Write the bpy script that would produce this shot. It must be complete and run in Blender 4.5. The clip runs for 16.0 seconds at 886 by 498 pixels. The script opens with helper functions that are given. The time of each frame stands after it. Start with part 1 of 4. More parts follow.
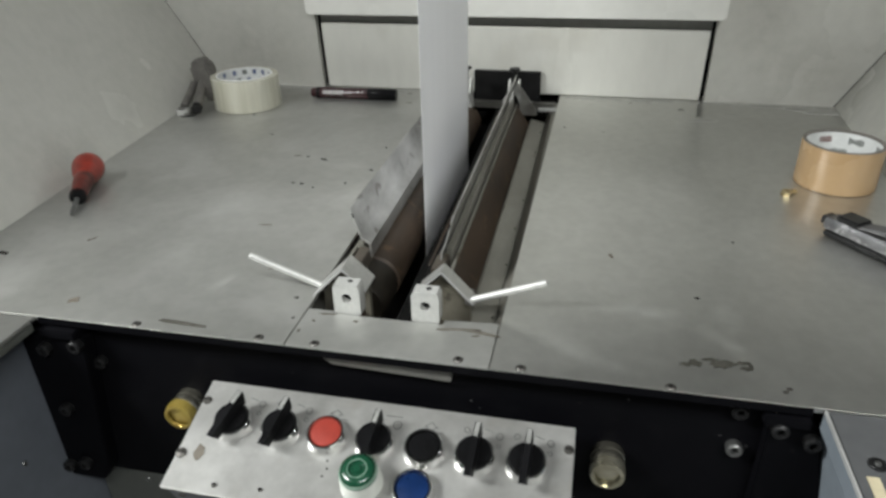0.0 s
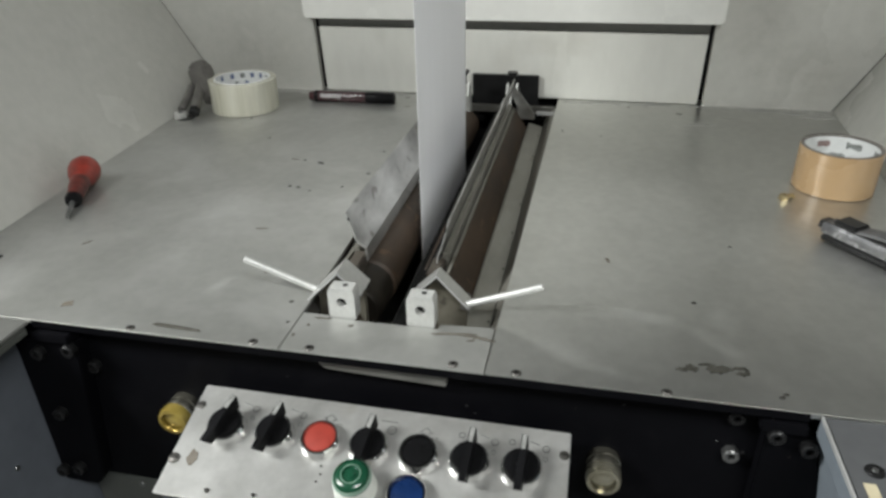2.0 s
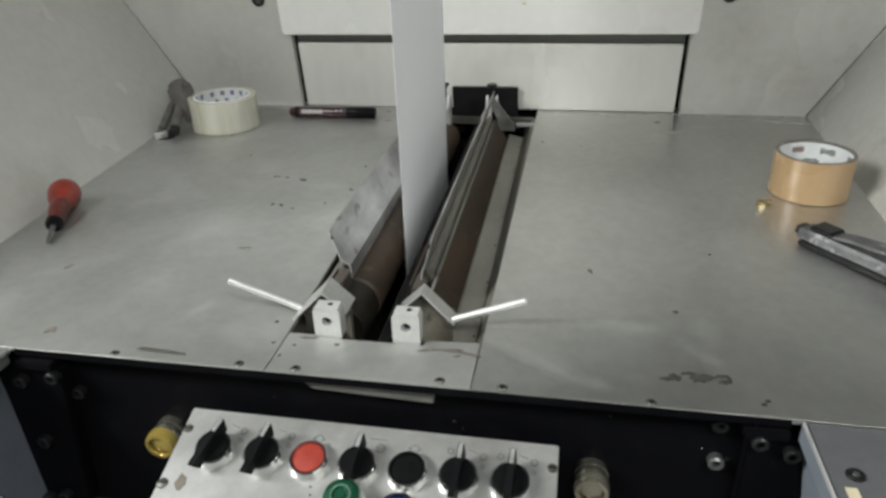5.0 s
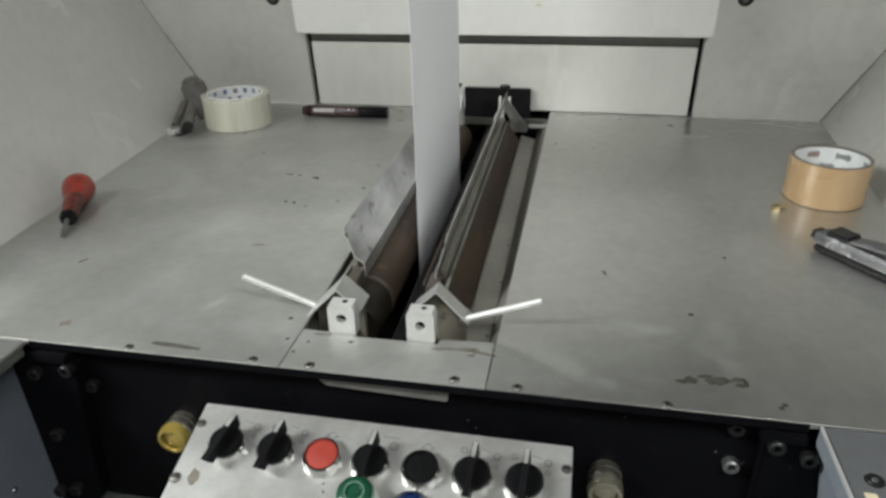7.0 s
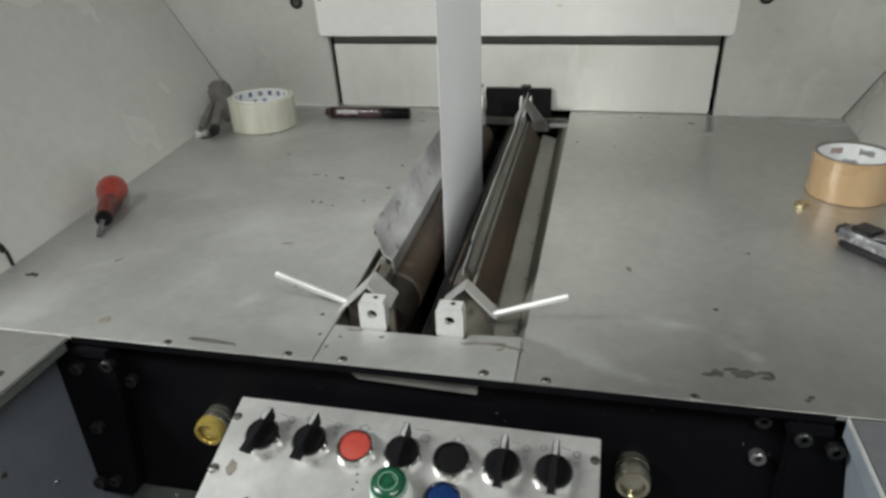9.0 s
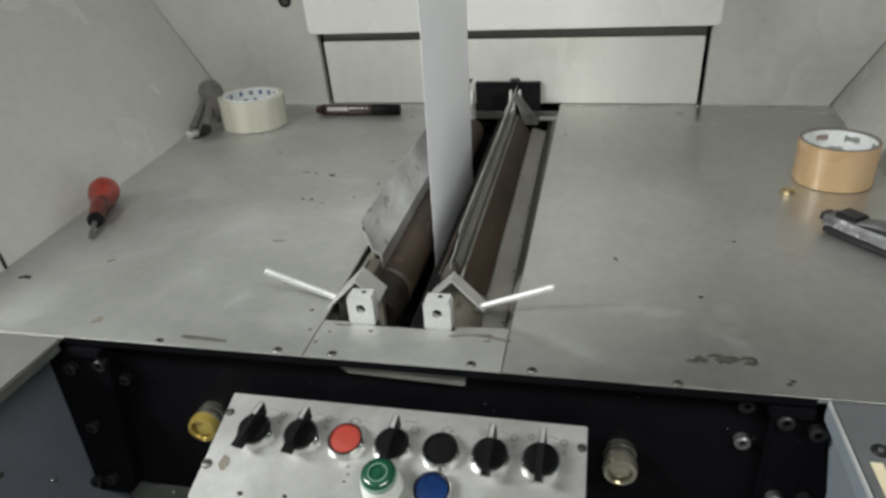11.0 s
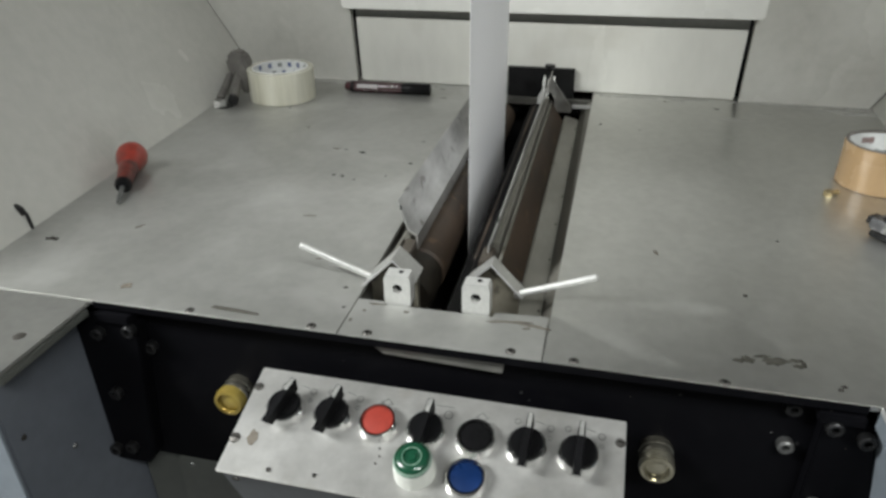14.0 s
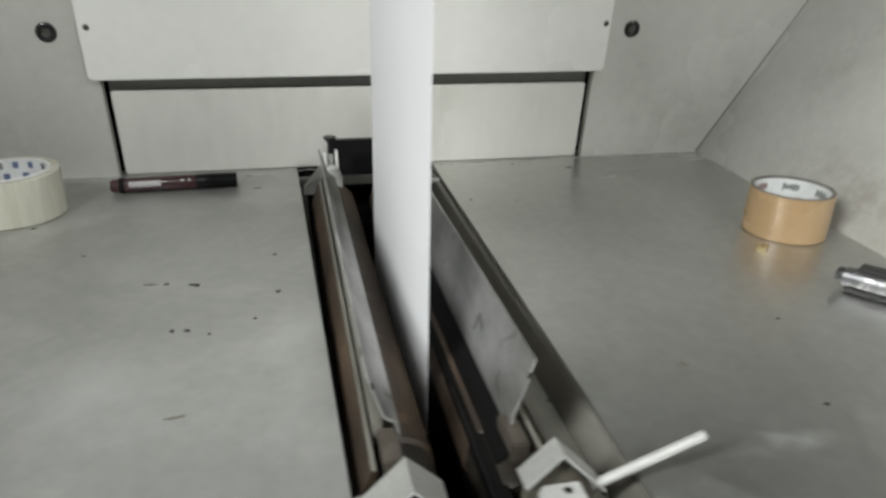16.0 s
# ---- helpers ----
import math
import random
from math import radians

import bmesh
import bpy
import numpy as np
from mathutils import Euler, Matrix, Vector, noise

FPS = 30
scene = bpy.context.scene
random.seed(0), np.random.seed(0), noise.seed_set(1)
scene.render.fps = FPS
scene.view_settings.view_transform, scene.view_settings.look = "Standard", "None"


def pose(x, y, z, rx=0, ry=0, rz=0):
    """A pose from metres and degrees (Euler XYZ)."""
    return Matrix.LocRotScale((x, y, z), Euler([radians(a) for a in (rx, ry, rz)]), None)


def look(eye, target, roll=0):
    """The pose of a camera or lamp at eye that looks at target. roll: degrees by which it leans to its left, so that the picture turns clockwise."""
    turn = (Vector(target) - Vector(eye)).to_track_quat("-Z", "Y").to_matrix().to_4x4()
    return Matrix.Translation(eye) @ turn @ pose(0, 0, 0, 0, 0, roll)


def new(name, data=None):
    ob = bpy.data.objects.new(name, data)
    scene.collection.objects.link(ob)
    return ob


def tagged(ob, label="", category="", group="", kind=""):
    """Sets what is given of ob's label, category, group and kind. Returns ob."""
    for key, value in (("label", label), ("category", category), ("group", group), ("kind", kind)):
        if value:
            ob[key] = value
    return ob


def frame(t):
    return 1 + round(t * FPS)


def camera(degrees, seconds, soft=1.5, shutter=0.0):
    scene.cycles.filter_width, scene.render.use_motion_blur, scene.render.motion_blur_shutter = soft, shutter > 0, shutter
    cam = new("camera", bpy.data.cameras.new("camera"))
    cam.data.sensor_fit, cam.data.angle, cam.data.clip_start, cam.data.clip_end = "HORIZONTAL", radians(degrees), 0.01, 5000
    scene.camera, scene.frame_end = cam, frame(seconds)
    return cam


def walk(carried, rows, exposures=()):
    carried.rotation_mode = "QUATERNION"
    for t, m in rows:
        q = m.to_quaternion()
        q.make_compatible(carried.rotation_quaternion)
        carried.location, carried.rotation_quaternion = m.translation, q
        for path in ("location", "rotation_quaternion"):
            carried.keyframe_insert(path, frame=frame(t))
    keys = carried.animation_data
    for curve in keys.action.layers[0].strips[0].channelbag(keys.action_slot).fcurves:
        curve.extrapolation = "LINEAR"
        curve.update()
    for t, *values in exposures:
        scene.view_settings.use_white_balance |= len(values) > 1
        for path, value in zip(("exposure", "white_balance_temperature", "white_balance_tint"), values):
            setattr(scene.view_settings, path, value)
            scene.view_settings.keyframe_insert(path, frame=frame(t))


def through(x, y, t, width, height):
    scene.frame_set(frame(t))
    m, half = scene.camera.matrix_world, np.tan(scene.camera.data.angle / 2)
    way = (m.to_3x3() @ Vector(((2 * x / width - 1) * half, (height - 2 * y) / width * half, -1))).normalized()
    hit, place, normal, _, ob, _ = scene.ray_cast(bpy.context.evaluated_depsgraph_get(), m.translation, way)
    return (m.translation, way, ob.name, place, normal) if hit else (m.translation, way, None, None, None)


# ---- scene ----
cam = camera(65.9, 16.0, soft=2.9, shutter=0.5)
PATH = [
    (0, (0.090, -0.378, 1.213), (-0.291, 1.335, 0.254), -1.2),
    (0.5, (0.088, -0.379, 1.211), (-0.291, 1.333, 0.250), -1.2),
    (1, (0.087, -0.377, 1.212), (-0.303, 1.331, 0.247), -1.2),
    (1.5, (0.089, -0.372, 1.212), (-0.281, 1.345, 0.255), -0.4),
    (2, (0.093, -0.375, 1.212), (-0.289, 1.344, 0.262), -1.1),
    (2.5, (0.087, -0.374, 1.213), (-0.290, 1.341, 0.255), -1.3),
    (3, (0.087, -0.372, 1.216), (-0.283, 1.356, 0.279), -1.1),
    (3.5, (0.084, -0.379, 1.220), (-0.307, 1.362, 0.317), -0.9),
    (4, (0.084, -0.375, 1.218), (-0.288, 1.352, 0.281), -1.0),
    (4.5, (0.092, -0.376, 1.218), (-0.272, 1.353, 0.281), -2.0),
    (4.7, (0.095, -0.375, 1.220), (-0.250, 1.360, 0.286), -2.1),
    (6.8, (0.085, -0.376, 1.217), (-0.257, 1.366, 0.296), -1.4),
    (7, (0.086, -0.377, 1.217), (-0.269, 1.361, 0.293), -1.3),
    (7.5, (0.077, -0.388, 1.221), (-0.302, 1.351, 0.310), -1.1),
    (8, (0.073, -0.390, 1.221), (-0.297, 1.349, 0.306), -1.1),
    (8.5, (0.078, -0.388, 1.217), (-0.299, 1.351, 0.305), -0.9),
    (8.7, (0.078, -0.389, 1.219), (-0.317, 1.341, 0.297), -1.8),
    (10.8, (0.092, -0.399, 1.222), (-0.318, 1.332, 0.307), -3.2),
    (11, (0.091, -0.395, 1.221), (-0.309, 1.328, 0.290), -3.5),
    (11.5, (0.088, -0.383, 1.227), (-0.306, 1.342, 0.294), -3.7),
    (12, (0.082, -0.378, 1.215), (-0.317, 1.319, 0.234), -1.9),
    (12.5, (0.073, -0.382, 1.215), (-0.334, 1.309, 0.227), -1.2),
    (13, (0.063, -0.382, 1.215), (-0.334, 1.317, 0.236), -1.1),
    (13.5, (0.062, -0.391, 1.214), (-0.368, 1.312, 0.259), -1.3),
    (14, (0.059, -0.391, 1.212), (-0.350, 1.312, 0.247), -0.6),
    (14.5, (0.033, -0.384, 1.214), (-0.304, 1.347, 0.271), -0.0),
    (14.8, (0.003, -0.381, 1.206), (-0.286, 1.399, 0.338), 2.3),
    (15, (-0.013, -0.353, 1.196), (-0.137, 1.472, 0.385), 5.5),
    (15.2, (-0.027, -0.311, 1.195), (-0.068, 1.522, 0.397), 5.5),
    (15.3, (-0.038, -0.298, 1.188), (-0.054, 1.541, 0.400), 5.5),
    (15.5, (-0.065, -0.261, 1.176), (0.019, 1.580, 0.398), 5.9),
    (15.6, (-0.079, -0.239, 1.179), (0.111, 1.590, 0.393), 5.0),
    (15.8, (-0.111, -0.203, 1.179), (0.233, 1.598, 0.380), 2.5),
    (16, (-0.144, -0.173, 1.172), (0.273, 1.608, 0.362), 1.4),
]
walk(cam, [(t, look(eye, target, roll)) for t, eye, target, roll in PATH])

# ---- light ----
world = bpy.data.worlds.new("world")
scene.world = world
world.use_nodes = True
world.node_tree.nodes["Background"].inputs[0].default_value = (0.8, 0.86, 0.9, 1)
world.node_tree.nodes["Background"].inputs[1].default_value = 0.05


def area_lamp(name, eye, target, sx, sy, watts, colour):
    data = bpy.data.lights.new(name, "AREA")
    data.shape, data.size, data.size_y = "RECTANGLE", sx, sy
    data.energy, data.color = watts, colour
    ob = new(name, data)
    ob.matrix_world = look(eye, target)
    return ob


LAMPS = [(-1.65, -0.75, 2.18, 1.4, 93), (0.92, -1.25, 2.50, 1.4, 39)]
for lx, ly, lz, long, watts in LAMPS:
    area_lamp("tube_light", (lx, ly, lz), (lx, ly + 0.001, 0), long, 0.28, watts, (0.975, 1.0, 0.99))


# ---- materials ----
def material(name, base, second=None, rough=0.5, metal=0.0, scale=6.0, fine=120.0, bump=0.15, spread=0.5,
             stretch=(1, 1, 1), emit=0.0, coat=0.0, glass=0.0, rough_var=0.12, scuff=None, scuff_at=0.62, ior=1.45, fine_amount=0.35, through=0.0, specks=0.0, scuff_width=0.1, warp=1.2, wipes=(), wipe_colour=(0.60, 0.60, 0.575), blots=(), blot_colour=(0.30, 0.285, 0.25)):
    m = bpy.data.materials.new(name)
    m.use_nodes = True
    nt = m.node_tree
    b = nt.nodes["Principled BSDF"]
    N, L = nt.nodes.new, nt.links.new
    second = second or tuple(c * 0.82 for c in base)
    tc = N("ShaderNodeTexCoord")
    mp = N("ShaderNodeMapping")
    mp.inputs["Scale"].default_value = stretch
    L(tc.outputs["Object"], mp.inputs["Vector"])
    big, small = N("ShaderNodeTexNoise"), N("ShaderNodeTexNoise")
    big.inputs["Scale"].default_value, big.inputs["Detail"].default_value = scale, 6
    small.inputs["Scale"].default_value, small.inputs["Detail"].default_value = fine, 4
    L(mp.outputs[0], big.inputs["Vector"])
    L(mp.outputs[0], small.inputs["Vector"])
    ramp = N("ShaderNodeMapRange")
    ramp.inputs[1].default_value, ramp.inputs[2].default_value = 0.5 - spread / 2, 0.5 + spread / 2
    L(big.outputs[0], ramp.inputs[0])
    mix = N("ShaderNodeMix")
    mix.data_type = "RGBA"
    mix.inputs[6].default_value, mix.inputs[7].default_value = (*second, 1), (*base, 1)
    L(ramp.outputs[0], mix.inputs[0])
    fine_mix = N("ShaderNodeMix")
    fine_mix.data_type, fine_mix.blend_type = "RGBA", "MULTIPLY"
    fine_mix.inputs[0].default_value = fine_amount
    fr = N("ShaderNodeMapRange")
    fr.inputs[1].default_value, fr.inputs[2].default_value, fr.inputs[3].default_value, fr.inputs[4].default_value = 0.3, 0.7, 0.8, 1.15
    L(small.outputs[0], fr.inputs[0])
    grey = N("ShaderNodeCombineColor")
    for k in range(3):
        L(fr.outputs[0], grey.inputs[k])
    L(mix.outputs[2], fine_mix.inputs[6])
    L(grey.outputs[0], fine_mix.inputs[7])
    colour = fine_mix.outputs[2]
    if scuff:
        sn = N("ShaderNodeTexNoise")
        sn.inputs["Scale"].default_value, sn.inputs["Detail"].default_value, sn.inputs["Distortion"].default_value = scale * 1.7, 9, warp
        L(tc.outputs["Object"], sn.inputs["Vector"])
        sr = N("ShaderNodeMapRange")
        sr.inputs[1].default_value, sr.inputs[2].default_value, sr.inputs[4].default_value = scuff_at, scuff_at + scuff_width, 0.6
        L(sn.outputs[0], sr.inputs[0])
        sm = N("ShaderNodeMix")
        sm.data_type = "RGBA"
        L(sr.outputs[0], sm.inputs[0])
        L(colour, sm.inputs[6])
        sm.inputs[7].default_value = (*scuff, 1)
        colour = sm.outputs[2]
    if specks:
        vo = N("ShaderNodeTexVoronoi")
        vo.inputs["Scale"].default_value = specks
        L(tc.outputs["Object"], vo.inputs["Vector"])
        size, dot, sm = N("ShaderNodeMath"), N("ShaderNodeMath"), N("ShaderNodeMix")
        size.operation, dot.operation = "MULTIPLY", "LESS_THAN"
        pick = N("ShaderNodeSeparateColor")
        L(vo.outputs["Color"], pick.inputs[0])
        power = N("ShaderNodeMath")
        power.operation = "POWER"
        L(pick.outputs[0], power.inputs[0])
        power.inputs[1].default_value = 4.0
        L(power.outputs[0], size.inputs[0])
        size.inputs[1].default_value = 0.06
        L(vo.outputs["Distance"], dot.inputs[0])
        L(size.outputs[0], dot.inputs[1])
        half = N("ShaderNodeMath")
        half.operation = "MULTIPLY"
        half.inputs[1].default_value = 0.75
        L(dot.outputs[0], half.inputs[0])
        sm.data_type = "RGBA"
        L(half.outputs[0], sm.inputs[0])
        L(colour, sm.inputs[6])
        sm.inputs[7].default_value = (0.10, 0.09, 0.075, 1)
        colour = sm.outputs[2]
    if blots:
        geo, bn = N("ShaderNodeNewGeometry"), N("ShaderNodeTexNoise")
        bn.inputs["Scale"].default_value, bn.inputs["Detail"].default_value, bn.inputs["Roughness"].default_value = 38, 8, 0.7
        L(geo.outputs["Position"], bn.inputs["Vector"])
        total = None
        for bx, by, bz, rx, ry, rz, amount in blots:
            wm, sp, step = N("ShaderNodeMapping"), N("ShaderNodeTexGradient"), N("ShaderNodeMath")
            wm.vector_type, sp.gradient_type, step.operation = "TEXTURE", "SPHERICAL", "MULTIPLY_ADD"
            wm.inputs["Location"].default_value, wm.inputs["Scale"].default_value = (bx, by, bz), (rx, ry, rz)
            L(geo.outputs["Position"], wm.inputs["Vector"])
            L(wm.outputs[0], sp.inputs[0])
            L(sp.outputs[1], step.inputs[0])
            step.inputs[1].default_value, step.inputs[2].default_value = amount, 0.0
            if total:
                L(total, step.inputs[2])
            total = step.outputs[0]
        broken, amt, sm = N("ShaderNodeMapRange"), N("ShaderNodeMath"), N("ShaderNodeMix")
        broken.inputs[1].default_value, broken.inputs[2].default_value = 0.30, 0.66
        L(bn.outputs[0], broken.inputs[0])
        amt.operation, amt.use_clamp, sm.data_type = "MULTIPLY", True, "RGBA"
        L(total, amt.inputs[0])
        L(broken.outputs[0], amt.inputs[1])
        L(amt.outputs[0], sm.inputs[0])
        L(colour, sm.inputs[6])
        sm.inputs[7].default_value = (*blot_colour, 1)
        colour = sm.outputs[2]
    rough_add = None
    if wipes:
        geo, wn = N("ShaderNodeNewGeometry"), N("ShaderNodeTexNoise")
        wn.inputs["Scale"].default_value, wn.inputs["Detail"].default_value, wn.inputs["Roughness"].default_value = 55, 8, 0.65
        L(geo.outputs["Position"], wn.inputs["Vector"])
        broken = N("ShaderNodeMapRange")
        broken.inputs[1].default_value, broken.inputs[2].default_value = 0.34, 0.70
        L(wn.outputs[0], broken.inputs[0])
        total = None
        for x0, y0, x1, y1, width, amount in wipes:
            wm, sp = N("ShaderNodeMapping"), N("ShaderNodeTexGradient")
            wm.vector_type, sp.gradient_type = "TEXTURE", "SPHERICAL"
            wm.inputs["Location"].default_value = ((x0 + x1) / 2, (y0 + y1) / 2, 0.9)
            wm.inputs["Rotation"].default_value = (0, 0, math.atan2(y1 - y0, x1 - x0))
            wm.inputs["Scale"].default_value = (math.hypot(x1 - x0, y1 - y0) * 0.62, width, 0.5)
            L(geo.outputs["Position"], wm.inputs["Vector"])
            L(wm.outputs[0], sp.inputs[0])
            step = N("ShaderNodeMath")
            step.operation = "MULTIPLY_ADD"
            L(sp.outputs[1], step.inputs[0])
            step.inputs[1].default_value, step.inputs[2].default_value = amount, 0.0
            if total:
                L(total, step.inputs[2])
            total = step.outputs[0]
        amt = N("ShaderNodeMath")
        amt.operation, amt.use_clamp = "MULTIPLY", True
        L(total, amt.inputs[0])
        L(broken.outputs[0], amt.inputs[1])
        sm = N("ShaderNodeMix")
        sm.data_type = "RGBA"
        L(amt.outputs[0], sm.inputs[0])
        L(colour, sm.inputs[6])
        sm.inputs[7].default_value = (*wipe_colour, 1)
        colour = sm.outputs[2]
        rough_add = amt.outputs[0]
    L(colour, b.inputs["Base Color"])
    rr = N("ShaderNodeMapRange")
    rr.inputs[3].default_value, rr.inputs[4].default_value = max(rough - rough_var, 0.03), min(rough + rough_var, 1)
    L(big.outputs[0], rr.inputs[0])
    if rough_add:
        ra = N("ShaderNodeMath")
        ra.operation = "MULTIPLY_ADD"
        L(rough_add, ra.inputs[0])
        ra.inputs[1].default_value = 0.25
        L(rr.outputs[0], ra.inputs[2])
        L(ra.outputs[0], b.inputs["Roughness"])
        dust = N("ShaderNodeMath")
        dust.operation = "MULTIPLY_ADD"
        L(rough_add, dust.inputs[0])
        dust.inputs[1].default_value, dust.inputs[2].default_value = -0.45, metal
        L(dust.outputs[0], b.inputs["Metallic"])
    else:
        L(rr.outputs[0], b.inputs["Roughness"])
    b.inputs["Metallic"].default_value = metal
    b.inputs["IOR"].default_value = ior
    b.inputs["Coat Weight"].default_value = coat
    b.inputs["Coat Roughness"].default_value = 0.15
    b.inputs["Transmission Weight"].default_value = glass
    if through:
        tr, mx = N("ShaderNodeBsdfTranslucent"), N("ShaderNodeMixShader")
        L(colour, tr.inputs["Color"])
        mx.inputs[0].default_value = through
        out = nt.nodes["Material Output"]
        L(b.outputs[0], mx.inputs[1])
        L(tr.outputs[0], mx.inputs[2])
        L(mx.outputs[0], out.inputs["Surface"])
    if emit:
        b.inputs["Emission Color"].default_value = (*base, 1)
        b.inputs["Emission Strength"].default_value = emit
    if bump:
        bp = N("ShaderNodeBump")
        bp.inputs["Strength"].default_value, bp.inputs["Distance"].default_value = bump, 0.0006
        L(small.outputs[0], bp.inputs["Height"])
        L(bp.outputs[0], b.inputs["Normal"])
    return m


WIPES = [  # pale wiped streaks on the table: from, to, half width, strength
    (0.100, 0.102, 0.182, 0.106, 0.012, 0.45), (0.060, 0.060, 0.130, 0.026, 0.011, 0.50), (0.190, 0.095, 0.236, 0.038, 0.010, 0.45), (0.126, 0.116, 0.158, 0.100, 0.007, 0.40),
    (0.056, 0.094, 0.096, 0.050, 0.012, 0.45), (0.205, 0.150, 0.215, 0.085, 0.016, 0.30), (0.345, 0.672, 0.432, 0.634, 0.014, 0.75), (0.300, 0.690, 0.440, 0.684, 0.010, 0.6), (0.215, 0.612, 0.280, 0.572, 0.010, 0.55),
    (0.060, 0.700, 0.330, 0.704, 0.008, 0.55), (-0.330, 0.690, -0.150, 0.700, 0.012, 0.5), (-0.270, 0.610, -0.140, 0.585, 0.035, 0.35), (-0.222, 0.066, -0.206, 0.112, 0.008, 0.35), (-0.415, 0.330, -0.360, 0.296, 0.014, 0.30),
    (-0.500, 0.480, -0.380, 0.530, 0.030, 0.55), (-0.430, 0.510, -0.300, 0.600, 0.030, 0.45), (-0.470, 0.400, -0.330, 0.420, 0.025, 0.3), (-0.340, 0.220, -0.250, 0.260, 0.020, 0.25), (-0.420, 0.120, -0.330, 0.180, 0.016, 0.3), (-0.110, 0.052, 0.030, 0.052, 0.016, 0.25)]
STEEL = material("table_steel", (0.52, 0.52, 0.497), (0.36, 0.36, 0.338), 0.40, 0.66, 6, 90, 0.08, 0.55, scuff=(0.60, 0.60, 0.58), scuff_at=0.50, fine_amount=0.3, specks=22.0, scuff_width=0.25, warp=0.5, wipes=WIPES)
GLOSSY = material("glossy_table_steel", (0.62, 0.62, 0.590), (0.485, 0.485, 0.460), 0.34, 0.90, 6, 90, 0.08, 0.55, fine_amount=0.3, specks=22.0, scuff_width=0.25, warp=0.5, wipes=WIPES)
BLOTS = [  # dirty clouds and painted shade on the walls: centre, radii, strength
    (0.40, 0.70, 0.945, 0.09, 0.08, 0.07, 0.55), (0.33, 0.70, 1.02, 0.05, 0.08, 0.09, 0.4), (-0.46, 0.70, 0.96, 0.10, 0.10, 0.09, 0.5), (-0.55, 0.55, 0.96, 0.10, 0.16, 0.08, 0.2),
    # The cloud at (-0.51, 0.28) paints the screwdriver handle's shadow on the wall.
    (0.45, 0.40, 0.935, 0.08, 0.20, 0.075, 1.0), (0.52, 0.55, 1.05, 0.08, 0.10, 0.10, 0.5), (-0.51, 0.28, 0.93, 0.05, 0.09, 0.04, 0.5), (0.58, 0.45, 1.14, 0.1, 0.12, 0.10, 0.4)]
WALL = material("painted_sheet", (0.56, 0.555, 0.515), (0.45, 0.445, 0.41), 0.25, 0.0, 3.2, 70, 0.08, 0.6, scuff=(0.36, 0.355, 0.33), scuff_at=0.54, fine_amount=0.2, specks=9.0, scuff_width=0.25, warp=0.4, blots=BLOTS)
YELLOWED = material("yellowed_glue", (0.52, 0.47, 0.33), (0.62, 0.58, 0.46), 0.5, 0, 200)
COVER = material("cover_sheet", (0.82, 0.815, 0.775), (0.72, 0.715, 0.68), 0.27, 0.0, 3, 70, 0.06, 0.7, fine_amount=0.1)
LOWPAINT = material("low_panel_sheet", (0.73, 0.725, 0.675), (0.56, 0.555, 0.515), 0.25, 0.0, 4, 70, 0.06, 0.6, scuff=(0.5, 0.48, 0.42), scuff_at=0.56, fine_amount=0.15, scuff_width=0.2, warp=0.4, stretch=(1, 1, 0.3))
GREYSTRIP = material("grey_strip", (0.24, 0.238, 0.225), (0.19, 0.188, 0.178), 0.6)
BLACK = material("black_paint", (0.0045, 0.0045, 0.0055), (0.003, 0.003, 0.004), 0.48, 0, 14, 90, 0.2, scuff=(0.011, 0.011, 0.0125), scuff_at=0.58, ior=1.13, scuff_width=0.35, warp=0.6, specks=55.0)
# Near-black: the shade of slot, holes and recesses put into the colour.
SLOTBLACK = material("recess_shade_black", (0.006, 0.0055, 0.0055), (0.003, 0.003, 0.003), 0.6, ior=1.2)
ALU = material("aluminium", (0.72, 0.72, 0.70), (0.6, 0.6, 0.58), 0.36, 0.75, 30, 250, 0.12)
ALUPAINT = material("milled_block", (0.66, 0.66, 0.635), (0.52, 0.52, 0.50), 0.4, 0.35, 40, 300, 0.1)
COLLAR = material("dark_collar", (0.030, 0.025, 0.018), (0.012, 0.010, 0.008), 0.5, 0.3, 60)
CHROME = material("chrome", (0.86, 0.86, 0.85), (0.78, 0.78, 0.77), 0.12, 1.0, 20, 200, 0.02, rough_var=0.04)
GUIDE = material("guide_sheet", (0.60, 0.60, 0.58), (0.24, 0.235, 0.22), 0.34, 0.75, 24, 140, 0.1, 0.4, stretch=(1, 0.5, 1), scuff=(0.10, 0.085, 0.07), scuff_at=0.60)
ROLLER = material("rusty_roller", (0.082, 0.055, 0.036), (0.020, 0.015, 0.011), 0.58, 0.1, 26, 150, 0.3, 0.4, stretch=(1, 0.35, 1), scuff=(0.15, 0.095, 0.055), scuff_at=0.60)
GABLE = material("gable_grime", (0.21, 0.195, 0.155), (0.09, 0.082, 0.062), 0.5, 0.3, 45, 160, 0.2, scuff=(0.03, 0.026, 0.02), scuff_at=0.60)
GRIMY = material("grimy_block", (0.13, 0.112, 0.092), (0.05, 0.042, 0.034), 0.5, 0.3, 50, 160, 0.2)
LEDGE = material("ledge_steel", (0.24, 0.23, 0.20), (0.15, 0.143, 0.125), 0.5, 0.15, 18, 120, 0.12, 0.45, stretch=(1, 0.35, 1))
RAIL = material("slot_rail", (0.31, 0.302, 0.266), (0.18, 0.172, 0.147), 0.42, 0.4, 18, 120, 0.12, 0.45, stretch=(1, 0.35, 1), scuff=(0.09, 0.07, 0.05), scuff_at=0.63, specks=40.0)
NAMEBAR = material("bar_metal", (0.24, 0.235, 0.215), (0.15, 0.147, 0.135), 0.45, 0.3, 30, 140, 0.12)
